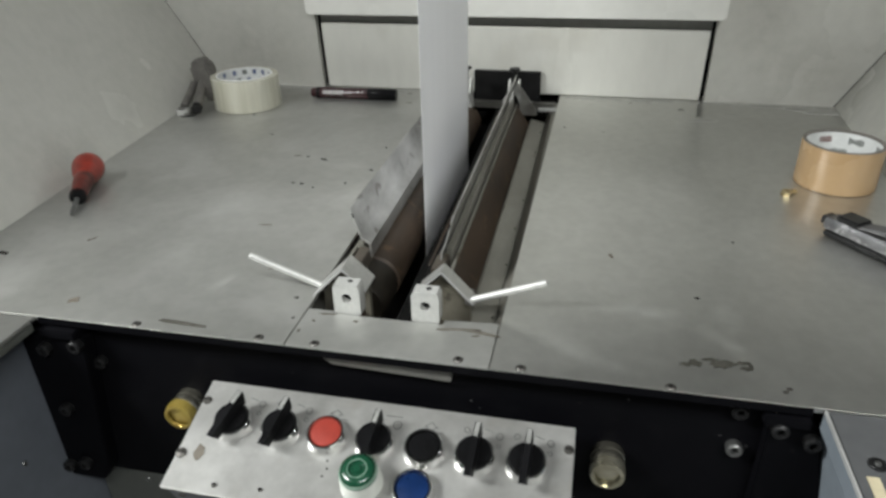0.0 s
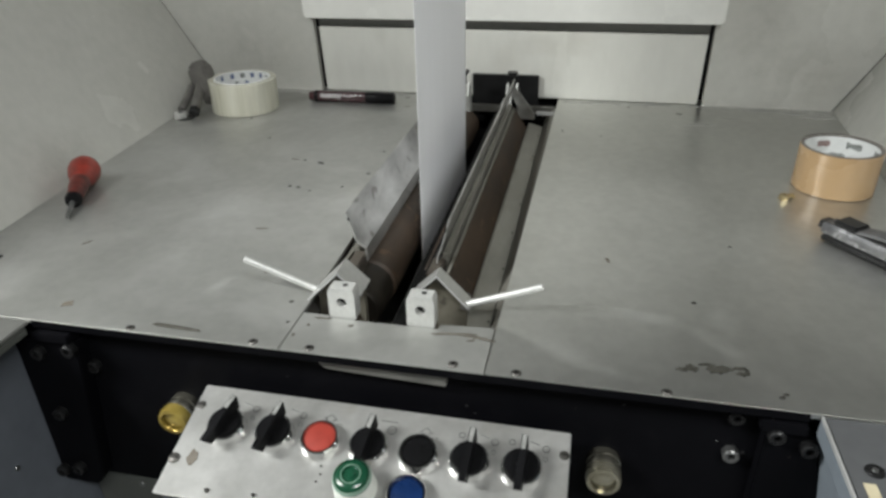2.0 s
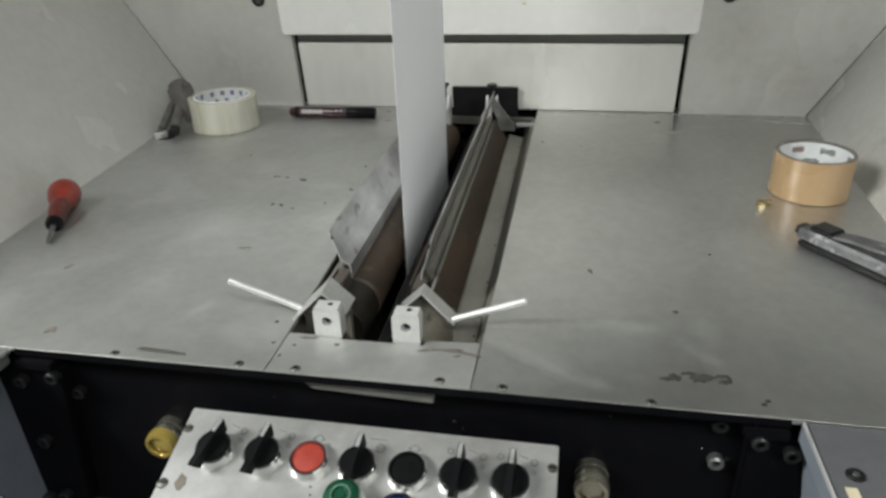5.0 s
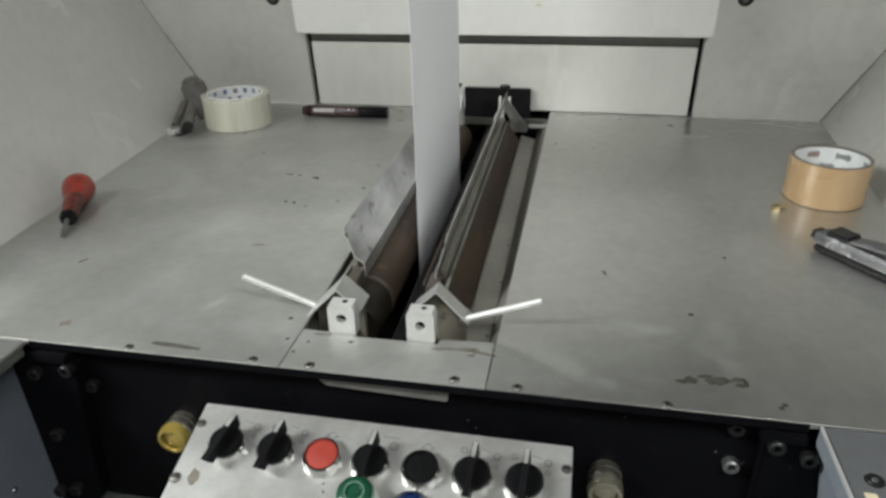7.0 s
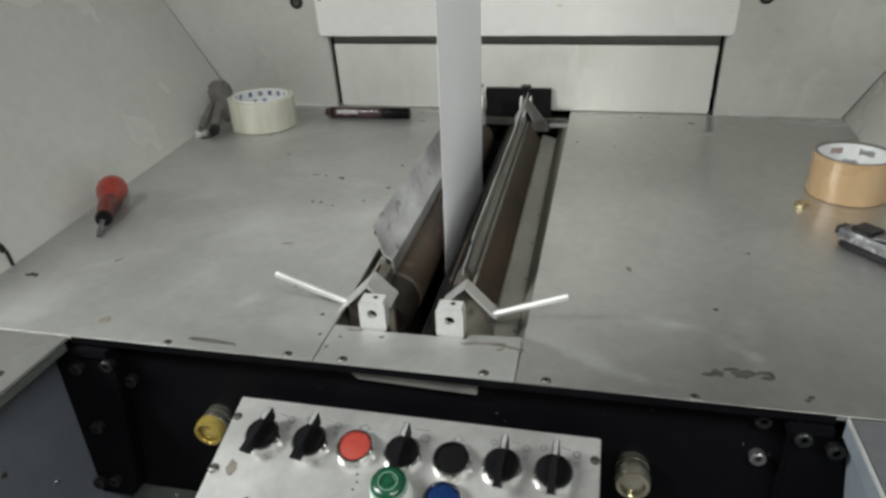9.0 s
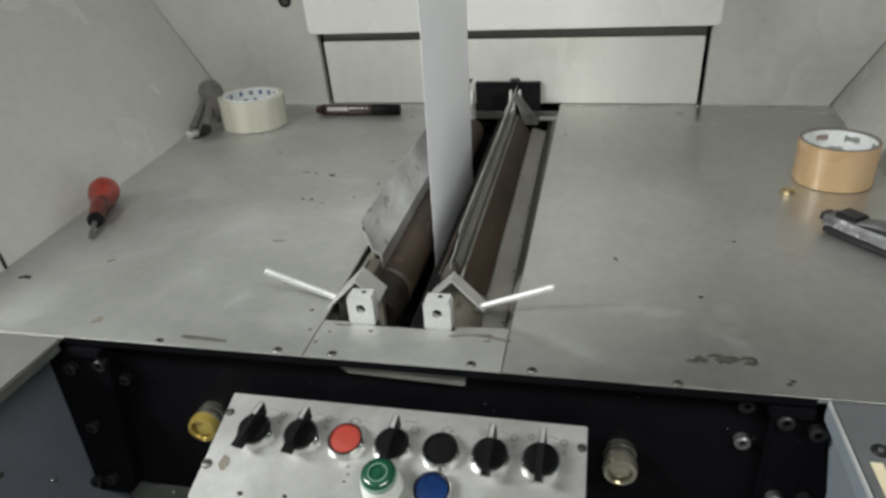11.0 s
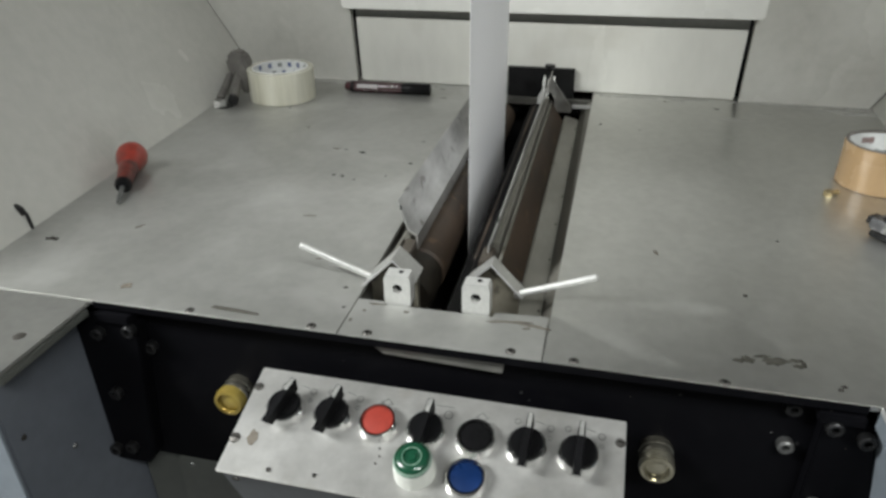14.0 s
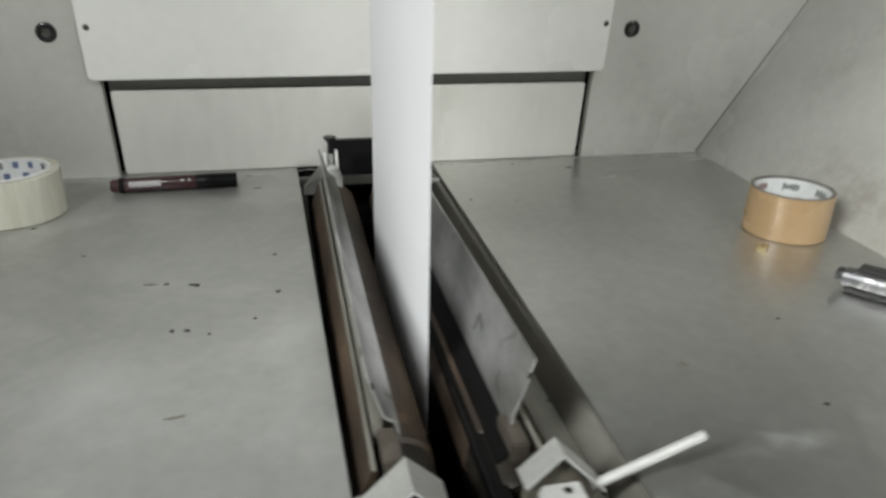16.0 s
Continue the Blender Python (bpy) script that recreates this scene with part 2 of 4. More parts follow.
SCRAPE = material("scraped_mark", (0.060, 0.057, 0.048), (0.105, 0.101, 0.088), 0.8, 0, 120, 400, 0.3, ior=1.2)
# Darker twin of the rail steel, with the slot's shade in its colour.
SHADED = material("shaded_slot_seam", (0.15, 0.145, 0.13), (0.085, 0.082, 0.074), 0.5, 0.3, 16, 120, 0.15)
PAPER = material("paper_web", (0.90, 0.90, 0.915), (0.87, 0.87, 0.885), 0.5, 0, 5, 120, 0.01, stretch=(1, 1, 0.03), fine_amount=0.06, through=0.30)
SLATE = material("slate_paint", (0.145, 0.158, 0.180), (0.105, 0.117, 0.136), 0.45, 0, 6, 80, 0.2, scuff=(0.16, 0.17, 0.18), scuff_at=0.7)
# Right cabinet top: its weaker light is put into a darker colour.
SHADEDTOP = material("shaded_top_sheet", (0.135, 0.138, 0.142), (0.09, 0.093, 0.097), 0.5, 0.2, 8, 90, 0.1, specks=30.0)
BLUEGREY = material("bluegrey_paint", (0.215, 0.243, 0.272), (0.165, 0.19, 0.215), 0.45, 0, 6, 80, 0.15)
LOWGREY = material("lower_paint", (0.12, 0.125, 0.115), (0.085, 0.09, 0.08), 0.5, 0, 8, 80, 0.2, scuff=(0.2, 0.2, 0.18), scuff_at=0.68)
# Bare sheet edges, and the painted highlight along the roofs' front edges.
EDGE = material("bare_edge_glint", (0.62, 0.62, 0.61), (0.46, 0.46, 0.45), 0.4, 0.3, 20)
PANEL = material("panel_aluminium", (0.62, 0.615, 0.595), (0.42, 0.415, 0.395), 0.36, 0.65, 14, 140, 0.10, scuff=(0.36, 0.33, 0.28), scuff_at=0.56, scuff_width=0.25, warp=0.6, specks=60.0)
# Table steel dimmed: the dark room's reflection is put into the colour.
CABTOP = material("cabinet_top_steel_dimmed", (0.42, 0.42, 0.40), (0.30, 0.30, 0.285), 0.36, 0.8, 9, 110, 0.1, 0.5, scuff=(0.22, 0.215, 0.20), scuff_at=0.58, scuff_width=0.2, specks=30.0)
BOXGREY = material("box_sheet", (0.22, 0.23, 0.24), (0.16, 0.17, 0.18), 0.45, 0.3, 8)
TOOLPALE = material("worn_pointer", (0.36, 0.36, 0.34), (0.24, 0.24, 0.23), 0.5, 0.2, 90)
SCREW = material("screw_steel", (0.17, 0.163, 0.15), (0.06, 0.057, 0.053), 0.45, 0.75, 60, 300, 0.1)
OXIDE = material("black_oxide", (0.028, 0.028, 0.029), (0.018, 0.018, 0.018), 0.32, 0.5, 60, 200, 0.1)
BOLT = material("bolt_steel", (0.29, 0.295, 0.29), (0.15, 0.15, 0.145), 0.35, 0.8, 60, 200, 0.1)
PLASTIC = material("black_plastic", (0.009, 0.009, 0.010), (0.006, 0.006, 0.006), 0.30, 0, 40, 200, 0.05, ior=1.18)
RED = material("red_plastic", (0.33, 0.038, 0.024), (0.24, 0.030, 0.020), 0.5, 0, 120, 200, 0.04)
GREEN = material("green_plastic", (0.010, 0.065, 0.034), (0.007, 0.045, 0.022), 0.22, 0, 40, 200, 0.04, coat=0.5)
WORNGREEN = material("worn_green", (0.26, 0.36, 0.29), (0.12, 0.22, 0.16), 0.4, 0, 120)
BLUE = material("blue_plastic", (0.006, 0.028, 0.115), (0.004, 0.014, 0.05), 0.3, 0, 40, 200, 0.04)
WHITEPL = material("white_plastic", (0.70, 0.71, 0.66), (0.62, 0.63, 0.58), 0.4, 0, 30, 200, 0.04)
MARK = material("worn_print", (0.09, 0.09, 0.085), (0.22, 0.22, 0.21), 0.6, 0, 60)
CHIP = material("dark_chip", (0.03, 0.028, 0.025), (0.06, 0.056, 0.05), 0.8, 0, 200, ior=1.2)
RESIDUE = material("glue_residue", (0.030, 0.029, 0.024), (0.080, 0.077, 0.066), 0.85, 0, 160, 400, 0.3, ior=1.2)
TAN = material("tan_stain", (0.120, 0.102, 0.080), (0.175, 0.156, 0.128), 0.6, 0, 90)
TAPE_TAN = material("tan_tape", (0.43, 0.292, 0.160), (0.36, 0.238, 0.124), 0.28, 0, 12, 160, 0.02, coat=0.3, fine_amount=0.1)
TAPE_CLEAR = material("clear_tape", (0.64, 0.63, 0.54), (0.47, 0.455, 0.36), 0.22, 0, 40, 160, 0.03, 0.4, stretch=(1, 1, 0.1), coat=0.4)
CARD = material("card_core", (0.72, 0.73, 0.72), (0.66, 0.67, 0.66), 0.7, 0, 30)
CARDEDGE = material("core_edge", (0.20, 0.18, 0.16), (0.11, 0.10, 0.09), 0.6, 0, 60)
PRINT_BLUE = material("print_blue", (0.10, 0.13, 0.24), (0.13, 0.16, 0.27), 0.6)
PRINT_DARK = material("print_dark", (0.13, 0.14, 0.13), (0.26, 0.27, 0.26), 0.6, 0, 90)
PRINT_RED = material("print_red", (0.20, 0.13, 0.12), (0.30, 0.20, 0.19), 0.6, 0, 90)
MAROON = material("maroon_barrel", (0.045, 0.010, 0.014), (0.025, 0.007, 0.009), 0.3, 0, 40, coat=0.3)
LABEL = material("white_label", (0.50, 0.48, 0.48), (0.34, 0.32, 0.32), 0.5, 0, 80)
SDRED = material("red_handle", (0.33, 0.042, 0.028), (0.11, 0.024, 0.018), 0.38, 0, 60, 150, 0.05, coat=0.3)
SDDARK = material("dark_red_neck", (0.20, 0.045, 0.035), (0.035, 0.012, 0.01), 0.4, 0, 110)
BRASS = material("brass", (0.66, 0.55, 0.33), (0.5, 0.40, 0.22), 0.3, 0.9, 60)
GALV = material("galvanised", (0.25, 0.248, 0.252), (0.06, 0.061, 0.065), 0.36, 0.7, 40, 180, 0.15, scuff=(0.55, 0.54, 0.54), scuff_at=0.56)
TOOLGREY = material("tool_grey", (0.20, 0.190, 0.175), (0.11, 0.105, 0.098), 0.5, 0.3, 50, 180, 0.2)
YGLASS = material("yellow_glass", (0.52, 0.40, 0.10), (0.22, 0.15, 0.03), 0.12, 0.45, 40, 200, 0.02, coat=0.5)
KNURL = material("zinc_body", (0.46, 0.44, 0.37), (0.20, 0.19, 0.15), 0.24, 0.9, 60, 300, 0.1)
BEIGE = material("masking_tape", (0.62, 0.55, 0.38), (0.55, 0.48, 0.32), 0.6, 0, 60)
CONCRETE = material("concrete", (0.14, 0.137, 0.13), (0.10, 0.098, 0.095), 0.7, 0, 2, 50, 0.4)
PLASTER = material("room_plaster", (0.20, 0.205, 0.205), (0.16, 0.165, 0.165), 0.8, 0, 1.5, 40, 0.3)
GLOW = material("diffuser", (0.95, 1.0, 0.95), (0.95, 1.0, 0.95), 0.6, 0, emit=5.0, bump=0)


# ---- building helpers ----
def thing(name, at, label, category, group="", kind=""):
    ob = new(name)
    ob.empty_display_size = 0.02
    ob.matrix_world = at if isinstance(at, Matrix) else Matrix.Translation(at)
    return tagged(ob, label, category, group, kind)


def world_of(ob):
    m = ob.matrix_basis
    while ob.parent:
        ob = ob.parent
        m = ob.matrix_basis @ m
    return m


def finish(name, bm, mat, smooth=40):
    bmesh.ops.recalc_face_normals(bm, faces=bm.faces)
    me = bpy.data.meshes.new(name)
    for f in bm.faces:
        f.smooth = True
    for e in bm.edges:
        if len(e.link_faces) == 2 and e.calc_face_angle(0) > radians(smooth):
            e.smooth = False
    bm.to_mesh(me)
    bm.free()
    me.materials.append(mat)
    return new(name, me)


def part(name, bm, mat, parent, label="", local=False):
    """One mesh under a thing. The bmesh is in world metres, or in the thing's own space if local."""
    if not local:
        bm.transform(world_of(parent).inverted())
    ob = finish(name, bm, mat)
    ob.parent = parent
    return tagged(ob, label)


def solo(name, bm, mat, label, category="", group="", kind="", at=None):
    """A thing that is a single mesh; at: its base, which becomes the origin."""
    if at is not None:
        bm.transform(Matrix.Translation(at).inverted())
    ob = finish(name, bm, mat)
    if at is not None:
        ob.matrix_world = Matrix.Translation(at)
    return tagged(ob, label, category, group, kind)


def bevelled(bm, width, segments=2):
    if width:
        edges = [e for e in bm.edges if len(e.link_faces) == 2 and e.calc_face_angle(0) > 0.5]
        bmesh.ops.bevel(bm, geom=edges, offset=width, segments=segments, affect="EDGES", clamp_overlap=True)
    return bm


def prism(points, axis, a, b, bevel=0.0):
    """A polygon pushed along an axis from a to b. axis y: points are (x, z); x: (y, z); z: (x, y)."""
    bm = bmesh.new()
    def at(p, d):
        return {"y": (p[0], d, p[1]), "x": (d, p[0], p[1]), "z": (p[0], p[1], d)}[axis]
    lo = [bm.verts.new(at(p, a)) for p in points]
    hi = [bm.verts.new(at(p, b)) for p in points]
    bm.faces.new(lo)
    bm.faces.new(hi[::-1])
    for i in range(len(points)):
        j = (i + 1) % len(points)
        bm.faces.new((lo[j], lo[i], hi[i], hi[j]))
    bmesh.ops.recalc_face_normals(bm, faces=bm.faces)
    return bevelled(bm, bevel)


def box(x0, x1, y0, y1, z0, z1, bevel=0.0):
    return prism([(x0, y0), (x1, y0), (x1, y1), (x0, y1)], "z", z0, z1, bevel)


def lathe(profile, m, segments=32):
    """Turns (radius, height) points round the z axis of m."""
    bm = bmesh.new()
    rings = []
    for r, h in profile:
        if r <= 1e-6:
            rings.append([bm.verts.new((0, 0, h))])
        else:
            rings.append([bm.verts.new((r * math.cos(2 * math.pi * k / segments), r * math.sin(2 * math.pi * k / segments), h)) for k in range(segments)])
    for a, b in zip(rings, rings[1:]):
        for k in range(segments):
            j = (k + 1) % segments
            q = [a[k % len(a)], a[j % len(a)], b[j % len(b)], b[k % len(b)]]
            q = [v for i, v in enumerate(q) if v not in q[:i]]
            if len(q) > 2:
                bm.faces.new(q)
    bm.transform(m)
    return bm


def along(p, q):
    """A frame at p whose z axis points to q."""
    d = Vector(q) - Vector(p)
    return Matrix.Translation(p) @ d.to_track_quat("Z", "Y").to_matrix().to_4x4()


def rod(p, q, r, segments=16, soft=0.0):
    n = (Vector(q) - Vector(p)).length
    s = soft or r * 0.15
    return lathe([(0, 0), (r - s, 0), (r, s), (r, n - s), (r - s, n), (0, n)], along(p, q), segments)


def joined(*bms):
    out = bmesh.new()
    for b in bms:
        me = bpy.data.meshes.new("join")
        b.to_mesh(me)
        b.free()
        out.from_mesh(me)
        bpy.data.meshes.remove(me)
    return out


def sheet(profile, thick, y0, y1):
    """A bent sheet: an (x, z) line given a thickness and pushed along y."""
    pts = [Vector(p) for p in profile]
    side = []
    for i, p in enumerate(pts):
        a = (p - pts[i - 1]).normalized() if i else (pts[1] - p).normalized()
        b = (pts[i + 1] - p).normalized() if i + 1 < len(pts) else a
        t = (a + b).normalized()
        n = Vector((-t.y, t.x))
        side.append(p + n * thick / max(0.35, n.dot(Vector((-a.y, a.x)))))
    return prism([tuple(p) for p in pts] + [tuple(p) for p in side[::-1]], "y", y0, y1, 0)


def holed_block(w, h, d, r, m, segments=24, up=0.0):
    """A block with a round hole through its depth (local y), centred in x, standing on z = 0."""
    bm = bmesh.new()
    cz = h / 2 + up
    loops = []
    for y in (0, d):
        outer, inner = [], []
        for k in range(segments):
            a = 2 * math.pi * (k + 0.5) / segments
            c, s = math.cos(a), math.sin(a)
            f = min(w / 2 / max(abs(c), 1e-6), ((h - cz) if s > 0 else cz) / max(abs(s), 1e-6))
            outer.append(bm.verts.new((c * f, y, cz + s * f)))
            inner.append(bm.verts.new((c * r, y, cz + s * r)))
        loops.append((outer, inner))
    (o0, i0), (o1, i1) = loops
    for k in range(segments):
        j = (k + 1) % segments
        bm.faces.new((o0[k], o0[j], i0[j], i0[k]))
        bm.faces.new((o1[j], o1[k], i1[k], i1[j]))
        bm.faces.new((o0[j], o0[k], o1[k], o1[j]))
        bm.faces.new((i0[k], i0[j], i1[j], i1[k]))
    bm.transform(m)
    return bm


def blob(cx, cy, rx, ry, z, turn, seed, points=14, rough=0.35):
    """A thin flake with an uneven outline, lying at height z."""
    rnd = random.Random(seed)
    ring = []
    for k in range(points):
        a = 2 * math.pi * k / points
        f = 1 + rnd.uniform(-rough, rough)
        x, y = math.cos(a) * rx * f, math.sin(a) * ry * f
        ring.append((cx + x * math.cos(turn) - y * math.sin(turn), cy + x * math.sin(turn) + y * math.cos(turn)))
    return prism(ring, "z", z, z + 0.0004)


Z = 0.9  # the table's height


# ---- room ----
solo("floor", box(-2.6, 2.6, -3.2, 2.0, -0.1, 0), CONCRETE, "grey concrete workshop floor", "floor", kind="structure")
solo("ceiling", box(-2.6, 2.6, -3.2, 2.0, 3.0, 3.1), PLASTER, "plain pale workshop ceiling", "ceiling", kind="structure")
for nm, b in (("wall_north", (-2.6, 2.6, 2.0, 2.1)), ("wall_south", (-2.6, 2.6, -3.3, -3.2)), ("wall_west", (-2.7, -2.6, -3.2, 2.0)), ("wall_east", (2.6, 2.7, -3.2, 2.0))):
    solo(nm, box(*b, 0, 3.0), PLASTER, "plain pale workshop wall", "wall", kind="structure")
for lx, ly, lz, long, watts in LAMPS:
    lamp = thing("ceiling_light", (lx, ly, lz + 0.03), "long white ceiling light with a glowing diffuser", "lamp", "ceiling lights")
    part("frame", box(lx - long / 2 - 0.03, lx + long / 2 + 0.03, ly - 0.17, ly + 0.17, lz + 0.026, lz + 0.10, 0.01), WHITEPL, lamp)
    part("diffuser", box(lx - long / 2, lx + long / 2, ly - 0.14, ly + 0.14, lz + 0.012, lz + 0.026, 0.004), GLOW, lamp, "glowing white diffuser")
    for d in (-0.35, 0.35):
        part("hanger", rod((lx + d * long, ly, lz + 0.10), (lx + d * long, ly, 3.0), 0.006), BOLT, lamp)

# ---- the machine's table ----
def left_base(y):
    return -0.479 - 0.089 * y


def right_base(y):
    return 0.405 + 0.060 * y


table_left = prism([(-0.495, 0.010), (-0.1235, 0.010), (-0.1235, 0.067), (-0.137, 0.735), (-0.560, 0.735)], "z", Z - 0.004, Z, 0.0006)
solo("table_plate", table_left, STEEL, "worn grey steel table plate beside the slot", "table plate", "table plates", at=(-0.3, 0.3, Z - 0.004))
table_right = prism([(0.0360, 0.010), (0.420, 0.010), (0.465, 0.775), (0.0445, 0.735)], "z", Z - 0.004, Z, 0.0002)
solo("table_plate", table_right, GLOSSY, "glossier grey steel table plate with pale wiped scuffs", "table plate", "table plates", at=(0.25, 0.3, Z - 0.004))
# Added strip: hides the plates' bright front faces so the edge stays dark.
solo("edge_cover_strip", prism([(-0.340, 0.0088), (0.2525, 0.0088), (0.2525, 0.0096), (-0.340, 0.0096)], "z", Z - 0.0065, Z - 0.0003), BLACK, "thin black strip added to darken the table's front edge", "lip", at=(-0.05, 0.0092, Z - 0.0065))
front_plate = prism([(-0.1229, 0.010), (0.0354, 0.010), (0.0354, 0.0680), (-0.0085, 0.0655), (-0.0090, 0.0590), (-0.0990, 0.0585), (-0.1000, 0.0620), (-0.1229, 0.0620)], "z", Z - 0.004, Z, 0.0006)
solo("front_plate", front_plate, STEEL, "small bright steel plate closing the slot's end", "table plate", at=(-0.04, 0.034, Z - 0.004))

base = thing("machine_base", (-0.04, 0.4, 0), "plain slate-painted machine base under the table", "machine")
part("plinth", box(-0.60, 0.55, 0.065, 0.80, 0.0, 0.615, 0.004), SLATE, base)
for x0, x1 in ((-0.60, -0.155), (0.055, 0.55)):
    part("table_support", box(x0, x1, 0.065, 0.78, 0.616, Z - 0.0045, 0.003), SLATE, base)

# ---- walls of the bay ----
def side_wall(name, base, lean, label, high=0.42):
    bm = bmesh.new()
    rows = []
    for y in (0.0, 0.78):
        x = base(y)
        d = math.copysign(0.012, lean)
        rows.append([bm.verts.new(v) for v in ((x, y, Z), (x + lean * high, y, Z + high), (x + lean * high + d, y, Z + high), (x + d, y, Z - 0.004))])
    a, b = rows
    bm.faces.new(a)
    bm.faces.new(b[::-1])
    for i in range(4):
        j = (i + 1) % 4
        bm.faces.new((a[j], a[i], b[i], b[j]))
    return solo(name, bm, WALL, label, "wall", kind="structure")


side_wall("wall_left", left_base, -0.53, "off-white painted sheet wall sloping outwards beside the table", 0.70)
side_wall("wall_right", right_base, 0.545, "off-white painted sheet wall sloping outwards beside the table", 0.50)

# The back wall leans a little over the table.
BACK = Matrix(((1, 0, 0, 0), (0, 1, -0.11, 0.713 + 0.11 * Z), (0, 0, 1, 0), (0, 0, 0, 1)))


def back(bm):
    bm.transform(BACK)
    return bm


# A black sheet gives the slits between the panels their shade.
solo("wall_back_recess", back(box(-0.42, 0.33, 0.03, 0.04, Z - 0.05, Z + 0.25)), SLOTBLACK, "black sheet behind the back panels that paints the shade in their slits", "wall", kind="structure")
solo("wall_back_strip", back(box(-0.3490, 0.2580, 0.013, 0.018, Z + 0.08, Z + 0.16)), GREYSTRIP, "grey sheet strip behind the gap above the low panel", "wall", kind="structure")
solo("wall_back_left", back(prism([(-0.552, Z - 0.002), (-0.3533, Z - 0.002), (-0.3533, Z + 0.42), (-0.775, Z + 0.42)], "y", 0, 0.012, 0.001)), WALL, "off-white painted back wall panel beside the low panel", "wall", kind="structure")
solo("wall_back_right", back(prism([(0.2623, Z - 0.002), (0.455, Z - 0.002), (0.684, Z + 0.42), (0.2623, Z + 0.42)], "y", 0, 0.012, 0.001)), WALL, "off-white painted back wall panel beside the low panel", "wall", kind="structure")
low = solo("low_panel", back(box(-0.3467, 0.2558, 0.004, 0.0125, Z + 0.0003, Z + 0.1065, 0.0015)), LOWPAINT, "pale painted low panel between dark slits", "panel")
cover = thing("cover_plate", (-0.05, 0.69, Z + 0.132), "pale cover plate screwed on above the low panel", "cover")
part("plate", back(prism([(-0.3575, Z + 0.1220), (0.2660, Z + 0.1245), (0.2700, Z + 0.1262), (0.2715, Z + 0.1305), (0.2715, Z + 0.415), (-0.3635, Z + 0.415), (-0.3635, Z + 0.1285), (-0.3620, Z + 0.1237)], "y", -0.012, -0.002, 0.0012)), COVER, cover)
for x, h in ((-0.3545, 0.1815), (0.2645, 0.1855)):
    part("screw", back(lathe([(0, 0.002), (0.0025, 0.002), (0.0032, 0.001), (0.0034, 0)], Matrix.Translation((x, -0.012, Z + h)) @ pose(0, 0, 0, 90), 16)), SCREW, cover)
spot = [(0.021 + 0.0035 * math.cos(k * math.pi / 6) * (1 + 0.3 * (k % 3 == 0)), Z + 0.1688 + 0.0020 * math.sin(k * math.pi / 6)) for k in range(12)]
part("stain", back(prism(spot, "y", -0.0123, -0.0119)), YELLOWED, cover, "small yellowed glue spot")
for x, h in ((-0.3990, 0.1751), (0.3080, 0.1779)):
    plug = thing("wall_plug", BACK @ Vector((x, 0, Z + h)), "black round plug with a hollow centre in the back wall", "plug", "wall plugs")
    m = Matrix.Translation((x, 0, Z + h)) @ pose(0, 0, 0, 90)
    part("ring", back(lathe([(0.0055, 0.0005), (0.0055, 0.002), (0.0085, 0.003), (0.0105, 0.002), (0.0108, 0)], m, 24)), OXIDE, plug)
    part("socket", back(lathe([(0, 0.0004), (0.0054, 0.0006), (0.0056, 0.0002)], m, 20)), SCREW, plug)
for nm, x0, lean in (("seam_left", left_base(0.713) + 0.001, -0.53), ("seam_right", right_base(0.713) - 0.001, 0.545)):
    ends = [Vector((x0 + lean * h, 0, Z + h)) for h in (0.0, 0.41)]
    ends = [BACK @ p + Vector((0, 0.0003, 0)) for p in ends]
    solo(nm, rod(ends[0], ends[1], 0.0011, 8), SHADED, "dark seam between the wall sheets", "seam", kind="structure")
# dark plate behind the slot
solo("slot_end_plate", back(box(-0.0930, 0.0130, -0.006, 0.002, Z - 0.03, Z + 0.0393, 0.001)), OXIDE, "black steel plate at the slot's far end", "plate", at=(-0.04, 0.71, Z - 0.03))

# ---- slot ----
# The channel's deep shade is painted: black ends and bottom, dark sides.
slot = thing("slot_channel", (-0.05, 0.38, 0.62), "deep channel under the table's slot, its shade painted into dark plates", "channel", kind="structure")
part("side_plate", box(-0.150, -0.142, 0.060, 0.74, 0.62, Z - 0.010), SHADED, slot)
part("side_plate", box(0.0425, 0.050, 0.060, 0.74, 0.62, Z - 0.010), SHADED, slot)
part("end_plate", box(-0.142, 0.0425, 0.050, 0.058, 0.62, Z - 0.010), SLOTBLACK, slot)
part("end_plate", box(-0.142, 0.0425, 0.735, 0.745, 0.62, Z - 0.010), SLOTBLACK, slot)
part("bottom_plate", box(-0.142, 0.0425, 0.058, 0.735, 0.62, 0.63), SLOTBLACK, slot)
solo("slot_ledge", prism([(0.0267, 0.862), (0.0424, 0.862), (0.0424, 0.8945), (0.0370, 0.8930), (0.0267, 0.8755)], "y", 0.0695, 0.688, 0.0005), LEDGE, "dark steel ledge under the slot's edge", "ledge", at=(0.036, 0.36, 0.862))
rail = prism([(0.004, 0.868), (0.0263, 0.868), (0.0263, 0.8755), (0.006, 0.8810), (0.004, 0.8800)], "y", 0.0690, 0.649, 0.0006)
first_rail = solo("slot_rail", rail, RAIL, "worn grey steel rail along the inside of the slot", "rail", at=(0.025, 0.36, 0.868))
for y, x in ((0.110, 0.0240), (0.203, 0.0245), (0.282, 0.0238), (0.357, 0.0247), (0.516, 0.0245), (0.602, 0.0240)):
    part("rail_screw", lathe([(0, 0.0007), (0.0011, 0.0006), (0.0015, 0)], Matrix.Translation((x, y, 0.8810 - (x - 0.006) * 0.271)), 10), CHIP, first_rail, "small dark screw")
